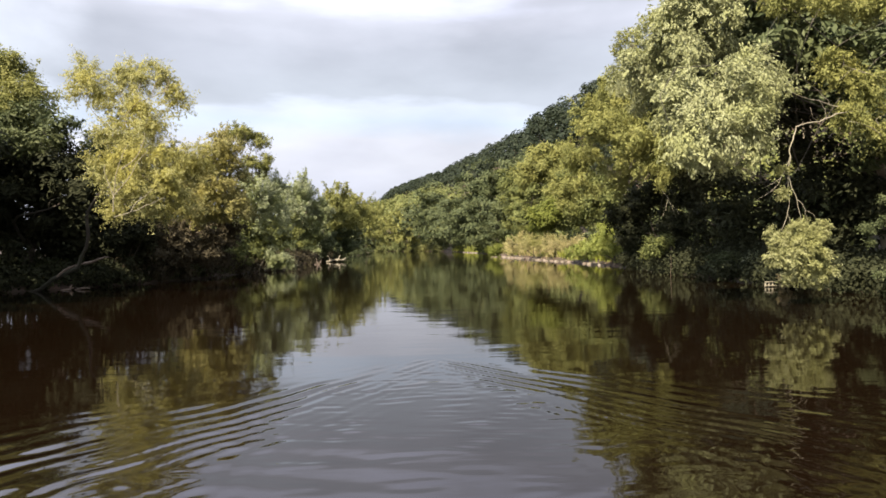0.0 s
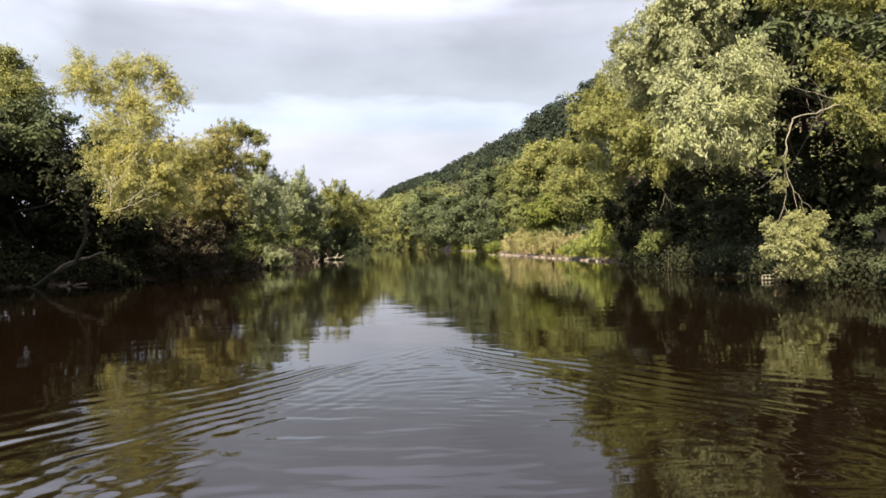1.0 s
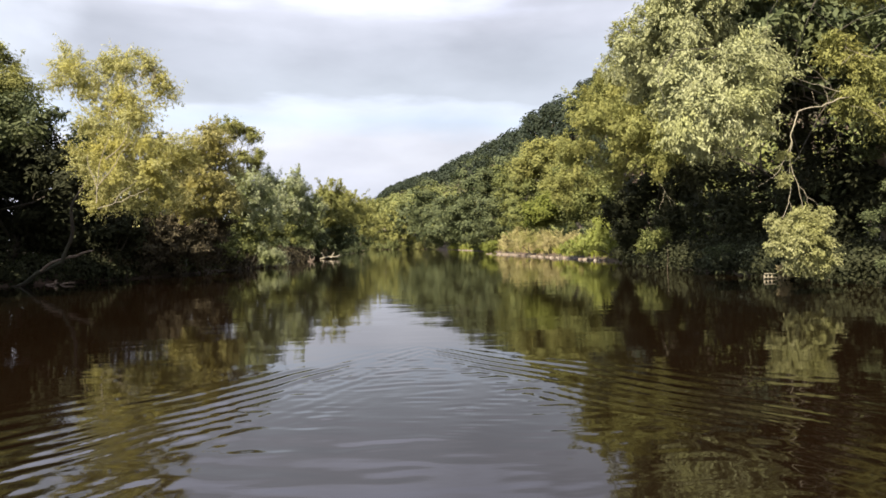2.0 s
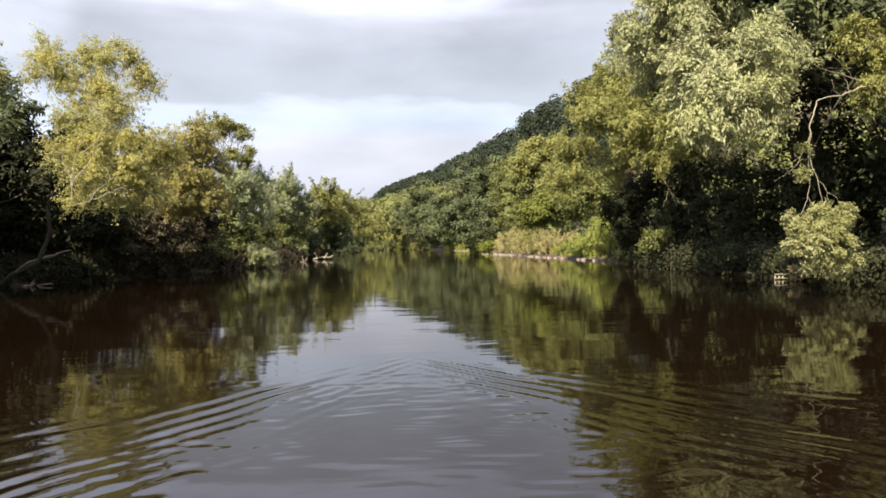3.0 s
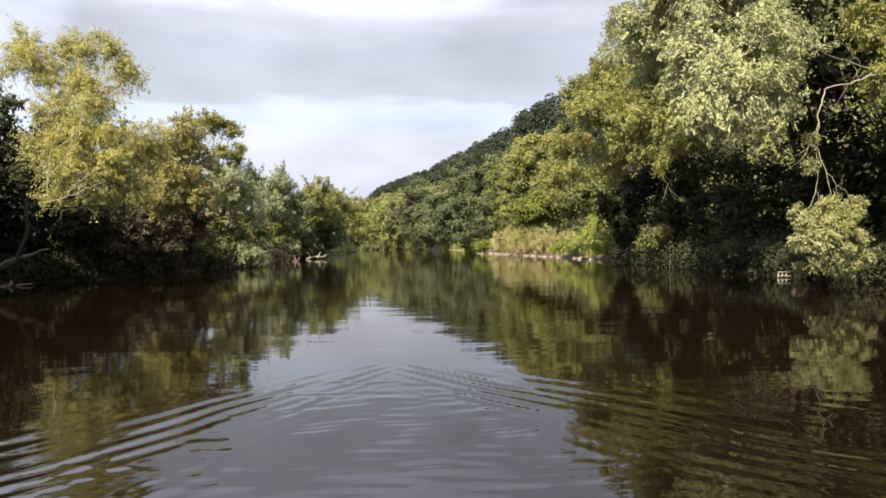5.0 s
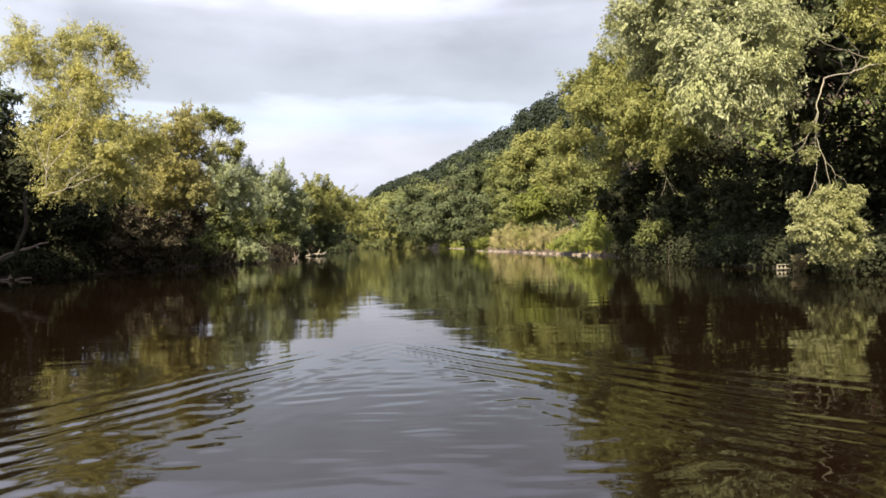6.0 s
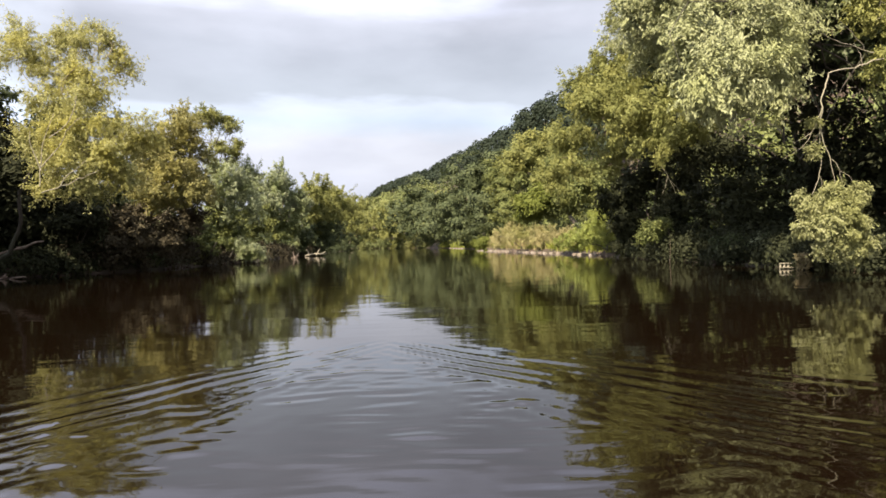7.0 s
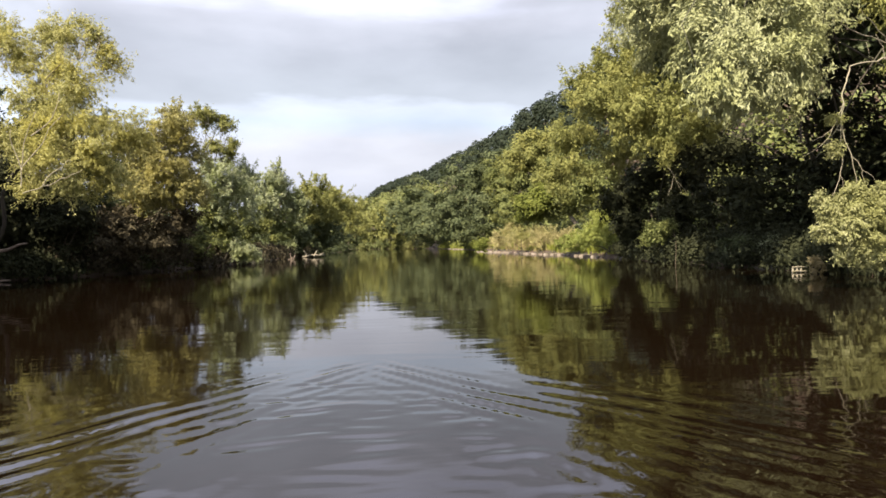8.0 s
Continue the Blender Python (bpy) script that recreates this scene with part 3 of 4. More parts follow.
tree("tree", "tall pale green tree rising behind darker ones", (-31, 56, 1.6), [(-29.9, 54.0, 16.9, 1.7, 1.5, 1.9), (-27.8, 53.0, 14.5, 2.0, 1.7, 1.6), (-30.0, 54.0, 14.0, 2.3, 2.0, 2.1), (-33.1, 55.0, 16.1, 3.0, 2.6, 3.0)], OLIVE, 25000, 0.27, SHADED_BARK, 0.3, 0.3, WL, wisps=25)
SL = "bank shrubs"
# trees beyond the view, added in darkened leaf to shade the bank
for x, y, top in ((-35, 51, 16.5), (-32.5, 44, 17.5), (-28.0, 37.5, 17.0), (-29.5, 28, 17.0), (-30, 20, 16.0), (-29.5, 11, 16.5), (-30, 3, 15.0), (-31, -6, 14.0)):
    tree("tree", "unseen tall tree in the row added to shade the bank", (x, y, 1.6), [(x, y, top - 3.6, 4.2, 4.5, 3.6), (x + 3, y - 2, top - 7.5, 3.4, 3.8, 3.4), (x - 2, y + 3, top - 5, 4, 4.4, 4), (x + 1, y + 3, top - 10, 4, 4.4, 3.4), (x + 2, y - 3, top - 11, 3.6, 4.2, 3.4)], SHADE, 5500, 0.8, SHADED_BARK, 0.4, 0.4, WL, sub=0.45, inner=0.4)
# filler added in darkened leaf, so no sky shows through the shaded crowns
tree("tree", "shade-darkened tree added to close gaps behind the willows", (-35, 62, 1.5), [(-31, 61, 5.5, 4.5, 3, 4.5), (-36, 60, 6.5, 5, 3, 5), (-41, 60, 7.0, 5, 3, 5), (-27, 63, 4.5, 3.5, 3, 4)], SHADE, 12000, 0.7, SHADED_BARK, 0.3, 0.45, WL, sub=0.45, inner=0.4)
shrub("shrub", "willow scrub hanging over the water, darkened for shade", (-20, 56.5, 0.8), [(-18.7, 57.0, 3.0, 3.9, 3.3, 2.8), (-16.9, 62.0, 3.2, 3.1, 2.6, 2.8)], UNDER, 17000, 0.31, SL)
# leaf colour carries the shade under the willow
shrub("shrub", "scrub under the leaning willow, darkened for shade", (-21.5, 53.5, 0.8), [(-21.2, 54.0, 3.0, 3.0, 2.5, 2.5), (-24.2, 54.0, 2.9, 2.3, 2.0, 1.9)], SHADE, 11000, 0.31, SL)
shrub("shrub", "green willow scrub at the water's edge", (-17, 74, 0.7), [(-16.4, 74.0, 3.8, 3.7, 3.1, 3.3), (-16.7, 68.0, 2.0, 2.4, 2.1, 2.1), (-15.6, 88.0, 4.1, 2.9, 2.4, 2.9), (-15.4, 100.0, 4.7, 3.4, 2.9, 2.9)], GREEN, 22000, 0.34, SL)
shrub("shrub", "pale feathery willow bush drooping into the water", (-15.4, 73, 0.3), [(-13.4, 73.3, 1.2, 1.5, 1.3, 0.9), (-14.5, 73.4, 2.2, 1.1, 0.9, 0.9), (-12.3, 73.3, 0.8, 0.7, 0.6, 0.6), (-15.9, 74.5, 3.1, 0.8, 0.6, 0.9)], PALE_GREEN, 6500, 0.36, SL, 0.14, 4, slim=0.16, shoot=0.9, hang=0.9)
shrub("shrub", "small pale green sapling among darker scrub", (-14.4, 108.5, 0.6), [(-14.0, 108.0, 1.5, 1.1, 0.9, 1.3), (-9.8, 135.0, 4.6, 1.6, 1.4, 1.6)], PALE_GREEN, 3000, 0.4, SL, 0.26, 3, slim=0.3)
# darker leaf below the pale crowns stands for their shaded undersides
shrub("shrub", "low mixed scrub along the far bank", (-14.5, 112, 0.7), [(-10.6, 127.0, 4.8, 4.6, 3.9, 3.3), (-13.5, 120.0, 5.5, 4.7, 4.0, 3.5), (-15.2, 110.0, 3.7, 4.9, 4.2, 3.6), (-10.9, 124.0, 3.4, 4.5, 3.8, 2.8), (-13.4, 114.0, 2.0, 3.3, 2.8, 1.8), (-10.0, 180.0, 2.9, 3.7, 3.2, 2.2)], DEEP, 20000, 0.44, SL)

# ---- right bank ----
# last three lobes are hidden behind the front, added to shade the bank
tree("willow_tree", "large silvery willow overhanging the river", (29, 38, 2.2), [(14.8, 31.7, 12.8, 2.5, 2.1, 2.3), (14.2, 32.8, 11.7, 2.3, 2.0, 2.0), (13.6, 27.3, 8.6, 2.3, 1.9, 1.9), (12.3, 26.0, 6.4, 1.8, 1.5, 1.4), (13.9, 26.0, 6.8, 1.3, 1.1, 1.4), (12.1, 27.6, 8.3, 1.6, 1.3, 1.6), (15.9, 29.0, 10.2, 1.3, 1.1, 1.0), (12.0, 33.0, 11.0, 1.2, 1.1, 1.2), (14.6, 31.0, 14.7, 2.1, 1.8, 1.8), (15.9, 28.3, 8.7, 0.9, 0.8, 1.1), (14.2, 35.0, 11.2, 2.6, 2.4, 1.8), (16.5, 38.0, 11.8, 2.8, 2.6, 2.0), (18.5, 35.5, 11.0, 2.4, 2.2, 1.8)], SILVER, 128000, 0.18, BARK, 0.24, 0.11, WL, via=[(26.5, 36, 9)], limb_bark=SHADED_BARK, limb=0.17, twigs=2, wisps=80, slim=0.34, droop=1.0, sub=0.32, ragged=0.35, shoot=0.55, hang=0.9)
grey_willow = tree("willow_tree", "silvery willow with bare pale branches and a hanging spray", (32, 36, 2.6), [(17.0, 28.0, 12.8, 1.2, 1.0, 0.6), (18.6, 28.0, 12.7, 1.3, 1.1, 0.6), (20.6, 28.0, 12.4, 1.2, 1.0, 0.6), (19.0, 28.0, 9.8, 0.9, 0.8, 0.9), (20.3, 28.0, 8.8, 1.0, 0.9, 1.0), (19.6, 28.0, 7.7, 0.8, 0.7, 0.6), (20.9, 28.0, 7.0, 0.6, 0.5, 0.7)], OLIVE, 14500, 0.17, SHADED_BARK, 0.2, 0.13, WL, via=[(28, 34, 9), (25.5, 31.5, 12.5)], limb_bark=SHADED_BARK, limb=0.17, twigs=1, wisps=50, ragged=0.6, slim=0.32, droop=0.9, shoot=0.6, hang=0.8)
# added outside the view to shade the near bank; leaf colour darkened too
tree("willow_tree", "unseen willow added to shade the near bank", (28, 24, 1.6), [(25, 23.5, 9, 3.5, 3.5, 3), (28, 20, 10, 4, 4, 4), (24.5, 18, 8, 3.5, 3.5, 3), (29, 27, 9, 4, 4, 4), (26.5, 25, 14, 4, 4, 3)], SHADE, 12000, 0.5, SHADED_BARK, 0.35, 0.35, WL)
# mostly out of view; lobes added to keep sun off the hollow
tree("tree", "deep green canopy tree added over the willows to cast shade", (33, 40, 2.4), [(17.9, 33.0, 18.0, 4.1, 3.5, 2.5), (23.2, 33.0, 18.3, 4.1, 3.5, 2.5), (18.5, 33.5, 12.6, 3.0, 2.4, 2.4), (22.4, 34.5, 12.0, 3.4, 2.6, 3.0), (16.2, 36.0, 10.6, 2.4, 2.4, 1.8), (20.0, 38.0, 11.0, 3.4, 3.0, 2.6), (25.5, 33.0, 9.0, 3.0, 3.0, 3.0), (17.5, 33.5, 16.0, 3.0, 2.6, 2.0), (23.5, 36.0, 15.6, 3.5, 3.0, 2.2), (27.0, 37.0, 14.6, 3.5, 3.0, 2.5), (27.5, 33.5, 11.5, 3.0, 3.0, 3.0)], DEEP, 31000, 0.53, SHADED_BARK, 0.3, 0.36, WL, limb=0.15)
# dark leaf colour stands for the shade under the willow canopy
tree("tree", "tall tree filling the bank, leaves darkened for shade", (28.5, 42, 2.0), [(24.5, 39.0, 10.5, 3.9, 3.3, 3.9), (27.6, 38.0, 5.6, 3.8, 3.3, 4.2), (26.5, 41.0, 5.5, 3.3, 2.8, 3.8), (29.5, 39.0, 12.5, 3.9, 3.3, 3.9), (23.3, 41.0, 15.5, 3.8, 3.2, 3.8), (24.0, 44.0, 4.7, 3.3, 2.8, 2.8), (23.5, 46.0, 6.8, 3.1, 2.6, 2.7), (28.8, 41.0, 16.9, 4.1, 3.5, 3.1), (22.0, 48.5, 9.0, 3.0, 2.5, 3.0)], SHADE, 24000, 0.41, SHADED_BARK, 0.4, 0.36, WL)
reaching = tree("tree", "tall yellow-green tree reaching over the river", (27.5, 57, 2.2), [(19.2, 54.0, 14.7, 2.8, 2.3, 2.8), (17.2, 52.0, 11.3, 3.8, 3.2, 3.3), (18.2, 47.0, 10.0, 3.2, 2.8, 1.8), (16.2, 58.0, 9.2, 2.1, 2.0, 2.9), (19.8, 48.0, 13.4, 3.3, 2.9, 2.8), (18.1, 56.0, 14.2, 2.1, 1.8, 2.3), (19.9, 52.0, 17.5, 2.6, 2.2, 2.4), (20.9, 50.0, 19.3, 2.1, 1.8, 1.9), (15.0, 58.0, 6.8, 1.7, 1.5, 1.8), (20.5, 55.0, 11.5, 3.0, 2.6, 2.0), (17.7, 47.6, 8.7, 1.9, 1.6, 1.5), (18.5, 45.5, 7.7, 1.7, 1.5, 1.3), (19.6, 43.5, 8.1, 1.6, 1.3, 1.1), (19.1, 54.5, 7.8, 1.7, 1.4, 1.5)], OLIVE, 82000, 0.24, SHADED_BARK, 0.18, 0.16, WL, via=[(24.5, 55.0, 8.0), (21.5, 52.0, 12.0)], wisps=80, shoot=0.7, hang=0.4, sub=0.34, slim=0.36, limb_bark=SHADED_BARK)
# added in darkened leaf where the hollow is only deep shade
tree("tree", "shade-darkened tree added to fill the hollow of the bank", (24.5, 61, 2.0), [(20.8, 62.0, 4.6, 1.4, 1.4, 2.0), (22.3, 61.5, 5.8, 1.9, 1.8, 2.2), (23.8, 60.5, 7.2, 2.2, 2.0, 2.6), (21.8, 61.0, 3.0, 1.6, 1.5, 1.8), (25.5, 59.0, 9.5, 2.6, 2.2, 2.6), (25.3, 56.2, 6.5, 2.3, 2.0, 1.4)], SHADE, 16000, 0.34, SHADED_BARK, 0.25, 0.25, WL, sub=0.4)
tree("tree", "yellow-green tree catching the sun on its crown", (27.5, 92, 2.4), [(22.2, 96.0, 14.3, 4.3, 3.7, 2.8), (24.3, 94.0, 15.1, 2.7, 2.3, 2.3), (20.5, 100.0, 12.8, 3.9, 3.3, 2.8), (22.8, 90.0, 10.9, 3.7, 3.2, 2.3)], OLIVE, 20000, 0.40, SHADED_BARK, 0.3, 0.36, WL, wisps=30)
tree("tree", "dull green tree with layered boughs", (27, 104, 2.4), [(20.8, 112.0, 10.3, 4.8, 4.1, 4.1), (22.6, 98.0, 9.1, 4.0, 3.4, 3.0), (19.6, 116.0, 13.2, 3.4, 2.9, 3.2), (20.5, 108.0, 6.5, 4.3, 3.6, 3.2)], GREEN, 22000, 0.42, SHADED_BARK, 0.3, 0.36, WL, flat=0.6, inner=0.1)
tree("tree", "green broadleaf tree between paler ones", (29, 74, 2.6), [(21.0, 74.0, 7.9, 3.3, 2.8, 3.3), (21.4, 68.0, 6.9, 2.8, 2.4, 2.4), (21.2, 78.0, 11.3, 2.4, 2.0, 2.7), (19.5, 76.0, 5.5, 2.2, 1.9, 1.8)], GREEN, 24000, 0.34, SHADED_BARK, 0.3, 0.34, WL, flat=0.6, inner=0.1)
tree("tree", "dark round-topped broadleaf tree above the water", (23, 148, 1.4), [(19.3, 150.0, 15.0, 8.0, 6.8, 7.1), (16.4, 155.0, 8.1, 8.7, 7.4, 6.7), (20.6, 135.0, 7.9, 5.6, 4.8, 6.1), (24.8, 140.0, 17.8, 5.1, 4.3, 4.8), (18.4, 150.0, 4.6, 6.5, 5.5, 3.9)], DEEP, 27000, 0.68, SHADED_BARK, 0.4, 0.55, WL, flat=0.6, inner=0.1)
tree("tree", "broadleaf tree with low boughs at the water's edge", (20, 205, 1.4), [(10.6, 200.0, 13.0, 9.5, 8.1, 8.3), (13.3, 190.0, 6.5, 9.9, 8.4, 5.9), (4.7, 215.0, 10.1, 8.4, 7.1, 7.8)], DEEP, 14000, 0.9, SHADED_BARK, 0.4, 0.6, WL, flat=0.6, inner=0.1)
tree("tree", "distant broadleaf tree at the river bend", (2, 252, 1.4), [(-2.9, 250.0, 9.7, 7.4, 6.3, 8.2), (2.0, 238.0, 6.2, 7.9, 6.7, 5.8), (-7.7, 252.0, 6.6, 5.7, 4.8, 5.7)], OLIVE, 9000, 1.0, BARK, 0.4, 0.6, WL)
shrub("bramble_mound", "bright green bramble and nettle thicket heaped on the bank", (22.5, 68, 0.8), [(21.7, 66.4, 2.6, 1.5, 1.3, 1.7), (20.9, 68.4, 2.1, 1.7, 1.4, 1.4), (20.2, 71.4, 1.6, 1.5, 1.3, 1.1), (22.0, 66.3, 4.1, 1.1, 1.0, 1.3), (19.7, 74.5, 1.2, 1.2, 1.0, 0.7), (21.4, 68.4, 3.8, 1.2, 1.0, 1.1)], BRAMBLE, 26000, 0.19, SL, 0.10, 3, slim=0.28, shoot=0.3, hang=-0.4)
# shade at the mound's end, put into this bush's colour
shrub("shrub", "rounded bush at the foot of the bramble mound, darkened for shade", (21.0, 61.5, 0.7), [(21.8, 61.3, 1.9, 0.6, 0.5, 1.1), (21.2, 61.4, 1.1, 0.5, 0.5, 0.5), (22.4, 61.3, 2.4, 0.6, 0.5, 1.1)], SHADE, 6000, 0.24, SL)
shrub("weed_thicket", "dry pinkish-brown willowherb and weeds on the bank", (19.6, 96, 0.8), [(17.0, 100.7, 2.0, 1.4, 1.2, 1.7), (18.8, 95.6, 2.4, 2.0, 1.7, 1.7), (20.6, 90.5, 2.4, 1.9, 1.6, 1.3), (21.4, 84.4, 2.3, 1.3, 1.1, 1.2), (17.9, 98.6, 3.4, 1.2, 1.0, 0.9)], WEED, 21000, 0.2, SL, 0.12, 2, slim=0.22, shoot=0.6, hang=-0.8)
shrub("shrub", "small lime-green bush at the waterline", (18.6, 108, 0.6), [(15.7, 106.8, 1.5, 1.1, 0.9, 1.4), (15.2, 112.8, 1.0, 0.9, 0.7, 0.9)], LIME, 3500, 0.32, SL, 0.2, 4)
shrub("shrub", "bright lime-green bush on the bank", (21.5, 85, 1.2), [(17.3, 75.0, 5.8, 2.7, 2.3, 1.8), (16.5, 76.0, 4.9, 1.8, 1.5, 1.0)], LIME, 12000, 0.36, SL)
shrub("shrub", "small spiky green bush hanging to the waterline", (21.8, 51, 0.9), [(20.0, 50.5, 2.1, 1.0, 0.9, 0.9), (20.9, 51.0, 2.5, 0.6, 0.5, 0.7), (19.4, 50.5, 1.7, 0.7, 0.6, 0.4)], GREEN, 2600, 0.30, SL, 0.22, slim=0.22)
shrub("shrub", "little green bush sprouting at the water's edge", (22.2, 40.8, 0.6), [(22.2, 40.5, 1.3, 0.5, 0.5, 0.4)], PALE_GREEN, 1400, 0.22, SL, 0.2, 3, slim=0.3)
shrub("shrub", "low dull bush trailing over the water", (22, 43.4, 0.6), [(21.7, 43.0, 1.1, 1.2, 1.0, 0.5)], DEEP, 4500, 0.22, SL, 0.2, 4)
# twigs given a darker leaf to look shaded
shrub("shrub", "leafy twigs hanging low over the bank, dimmed for shade", (21.8, 27.5, 0.6), [(19.6, 27.0, 3.0, 0.4, 0.34, 0.33), (19.7, 27.0, 2.4, 0.24, 0.21, 0.2), (20.2, 27.0, 1.1, 0.29, 0.24, 0.18), (20.2, 27.0, 4.2, 0.18, 0.15, 0.29), (20.3, 27.0, 3.3, 0.22, 0.19, 0.26)], DEEP, 1300, 0.13, SL, 0.10, 2, slim=0.36)
shrub("reed_tuft", "reddish-brown tuft of dead reeds at the waterline", (20.6, 34.7, 0.0), [(20.7, 34.6, 0.4, 0.3, 0.2, 0.4)], REED, 900, 0.3, "", 0.1, 3, "plant", 0.15)
# scrub coloured dark to hold the canopy's shade
shrub("shrub", "scrub under the overhanging canopy, darkened for shade", (26, 46, 1.2), [(24.1, 55.0, 3.6, 3.0, 2.6, 2.8), (25.0, 49.0, 3.2, 2.9, 2.5, 2.5), (26.7, 44.5, 2.5, 2.8, 2.4, 2.4), (27.9, 40.0, 3.0, 3.2, 2.7, 3.0), (23.7, 63.0, 3.8, 3.0, 2.5, 2.7)], SHADE, 19000, 0.36, SL)

# hanging spray of the grey willow: long bare withies from above and a dense leafy end
sp, sn, sb, sa = foliage([(16.3, 26.3, 2.3, 0.75, 0.6, 0.55), (15.6, 26.4, 2.5, 0.49, 0.42, 0.49), (16.4, 26.3, 2.8, 0.68, 0.58, 0.63), (17.2, 26.4, 2.9, 0.36, 0.31, 0.53), (15.3, 26.4, 1.8, 0.38, 0.33, 0.38), (16.1, 26.2, 1.8, 0.72, 0.61, 0.63), (17.2, 26.4, 1.8, 0.53, 0.45, 0.63), (15.9, 26.4, 1.1, 0.38, 0.33, 0.29), (16.9, 26.4, 1.0, 0.44, 0.37, 0.29), (17.6, 26.4, 1.3, 0.27, 0.23, 0.25), (15.2, 26.5, 2.8, 0.21, 0.19, 0.29), (15.7, 26.4, 5.4, 0.24, 0.2, 0.15), (15.7, 26.4, 4.4, 0.22, 0.18, 0.28)], 29000, 0.08, 0.25, 0.7, 0.34, 0.85, 0.26, 0.5)
part("leaf_spray", mesh_of("leaf_spray", *leaf_cards(sp, sn, 0.115, 0.042, 0.9, 0.5, sa), SPRAY), grey_willow, "pale leafy spray hanging above the water")


def withy(points, thick, thin, parent=None, label="bare pale willow branch"):
    way = np.concatenate([bend(a, b, 5, 0.0, 0.035)[:-1] for a, b in zip(points, points[1:])] + [np.array([points[-1]], float)])
    part("branch", mesh_of("branch", *tube(way, 0.66 * np.linspace(thick, thin, len(way))), PALE_BARK, True), parent or grey_willow, label)


withy([(20.3, 28.2, 8.16), (18.8, 27.67, 7.86), (17.71, 27.13, 7.43), (16.37, 26.6, 7.13)], 0.05, 0.034)
withy([(16.37, 26.6, 7.13), (16.22, 26.55, 6.63), (16.04, 26.5, 6.29), (16.03, 26.45, 5.79), (15.94, 26.4, 5.12)], 0.036, 0.028)
withy([(15.94, 26.4, 5.12), (16.0, 26.4, 4.81), (16.23, 26.4, 4.27), (16.31, 26.4, 3.82), (16.37, 26.4, 3.33)], 0.027, 0.012)
withy([(16.03, 26.45, 5.88), (15.92, 26.44, 5.12), (15.94, 26.42, 4.23), (15.83, 26.41, 3.52), (15.56, 26.4, 2.99)], 0.022, 0.012)
withy([(16.22, 26.4, 4.22), (16.45, 26.4, 4.06), (16.59, 26.4, 3.77), (16.65, 26.4, 3.32)], 0.018, 0.009)
withy([(16.59, 26.4, 3.79), (16.82, 26.4, 3.66), (17.07, 26.4, 3.41)], 0.012, 0.006)
withy([(15.85, 26.4, 3.65), (15.93, 26.4, 3.38), (15.93, 26.4, 3.07)], 0.012, 0.006)
withy([(15.97, 26.4, 5.92), (15.82, 26.38, 5.58), (15.59, 26.35, 5.14), (15.22, 26.32, 4.85), (14.86, 26.3, 4.7)], 0.018, 0.007)
withy([(15.62, 26.4, 5.14), (15.45, 26.37, 4.81), (15.04, 26.33, 4.5), (14.51, 26.3, 4.17)], 0.015, 0.006)
withy([(19.16, 28.0, 8.22), (17.98, 27.7, 8.44), (17.11, 27.4, 8.53), (16.45, 27.1, 8.65), (16.43, 26.8, 8.77)], 0.032, 0.012)
withy([(18.58, 27.8, 8.32), (17.93, 27.47, 8.75), (17.26, 27.13, 9.02), (16.83, 26.8, 9.22)], 0.022, 0.008)
withy([(18.13, 27.3, 7.56), (18.04, 27.25, 7.96), (17.74, 27.2, 8.34)], 0.016, 0.008)
withy([(17.67, 27.0, 7.41), (17.25, 26.9, 7.55), (17.1, 26.8, 7.96)], 0.014, 0.007)
withy([(22.14, 28.0, 6.9), (20.83, 27.73, 6.96), (20.12, 27.47, 7.25), (18.98, 27.2, 7.46)], 0.034, 0.012)
withy([(20.88, 27.8, 6.97), (20.54, 27.7, 7.62), (21.04, 27.6, 7.83)], 0.018, 0.008)
withy([(22.17, 28.0, 9.39), (20.13, 27.6, 9.53), (18.82, 27.2, 9.79)], 0.032, 0.012)
withy([(20.13, 27.6, 9.53), (19.37, 27.4, 9.66), (18.57, 27.2, 9.14)], 0.016, 0.008)


# pale boughs on the sunny face of the golden willow, and a dead one hanging from its neighbour across the river
for bough in ([(-15.66, 38.60, 4.86), (-15.57, 38.60, 5.96), (-15.36, 38.60, 7.22), (-14.90, 38.60, 8.41)], [(-15.60, 38.60, 4.54), (-14.67, 38.60, 4.87), (-13.61, 38.60, 5.23), (-12.86, 38.60, 5.60)], [(-15.54, 38.60, 5.80), (-14.82, 38.60, 6.64), (-14.36, 38.60, 7.52), (-13.67, 38.60, 8.21)], [(-15.58, 38.60, 5.64), (-15.93, 38.60, 6.60), (-16.03, 38.60, 7.54)], [(-15.14, 38.60, 7.22), (-14.52, 38.60, 7.68), (-14.04, 38.60, 8.40), (-13.83, 38.60, 9.25)], [(-14.67, 38.60, 4.87), (-14.10, 38.60, 5.56), (-13.47, 38.60, 6.09)]):
    withy(bough, 0.042, 0.015, golden)
for bough in ([(17.89, 44.00, 6.09), (18.27, 44.00, 5.44), (18.79, 44.00, 4.22)], [(18.27, 44.00, 5.44), (18.10, 44.00, 4.68), (17.86, 44.00, 4.23)], [(18.42, 44.00, 5.13), (18.88, 44.00, 4.67), (19.03, 44.00, 4.36)]):
    withy(bough, 0.017, 0.007, reaching, "dead bare hanging branch")


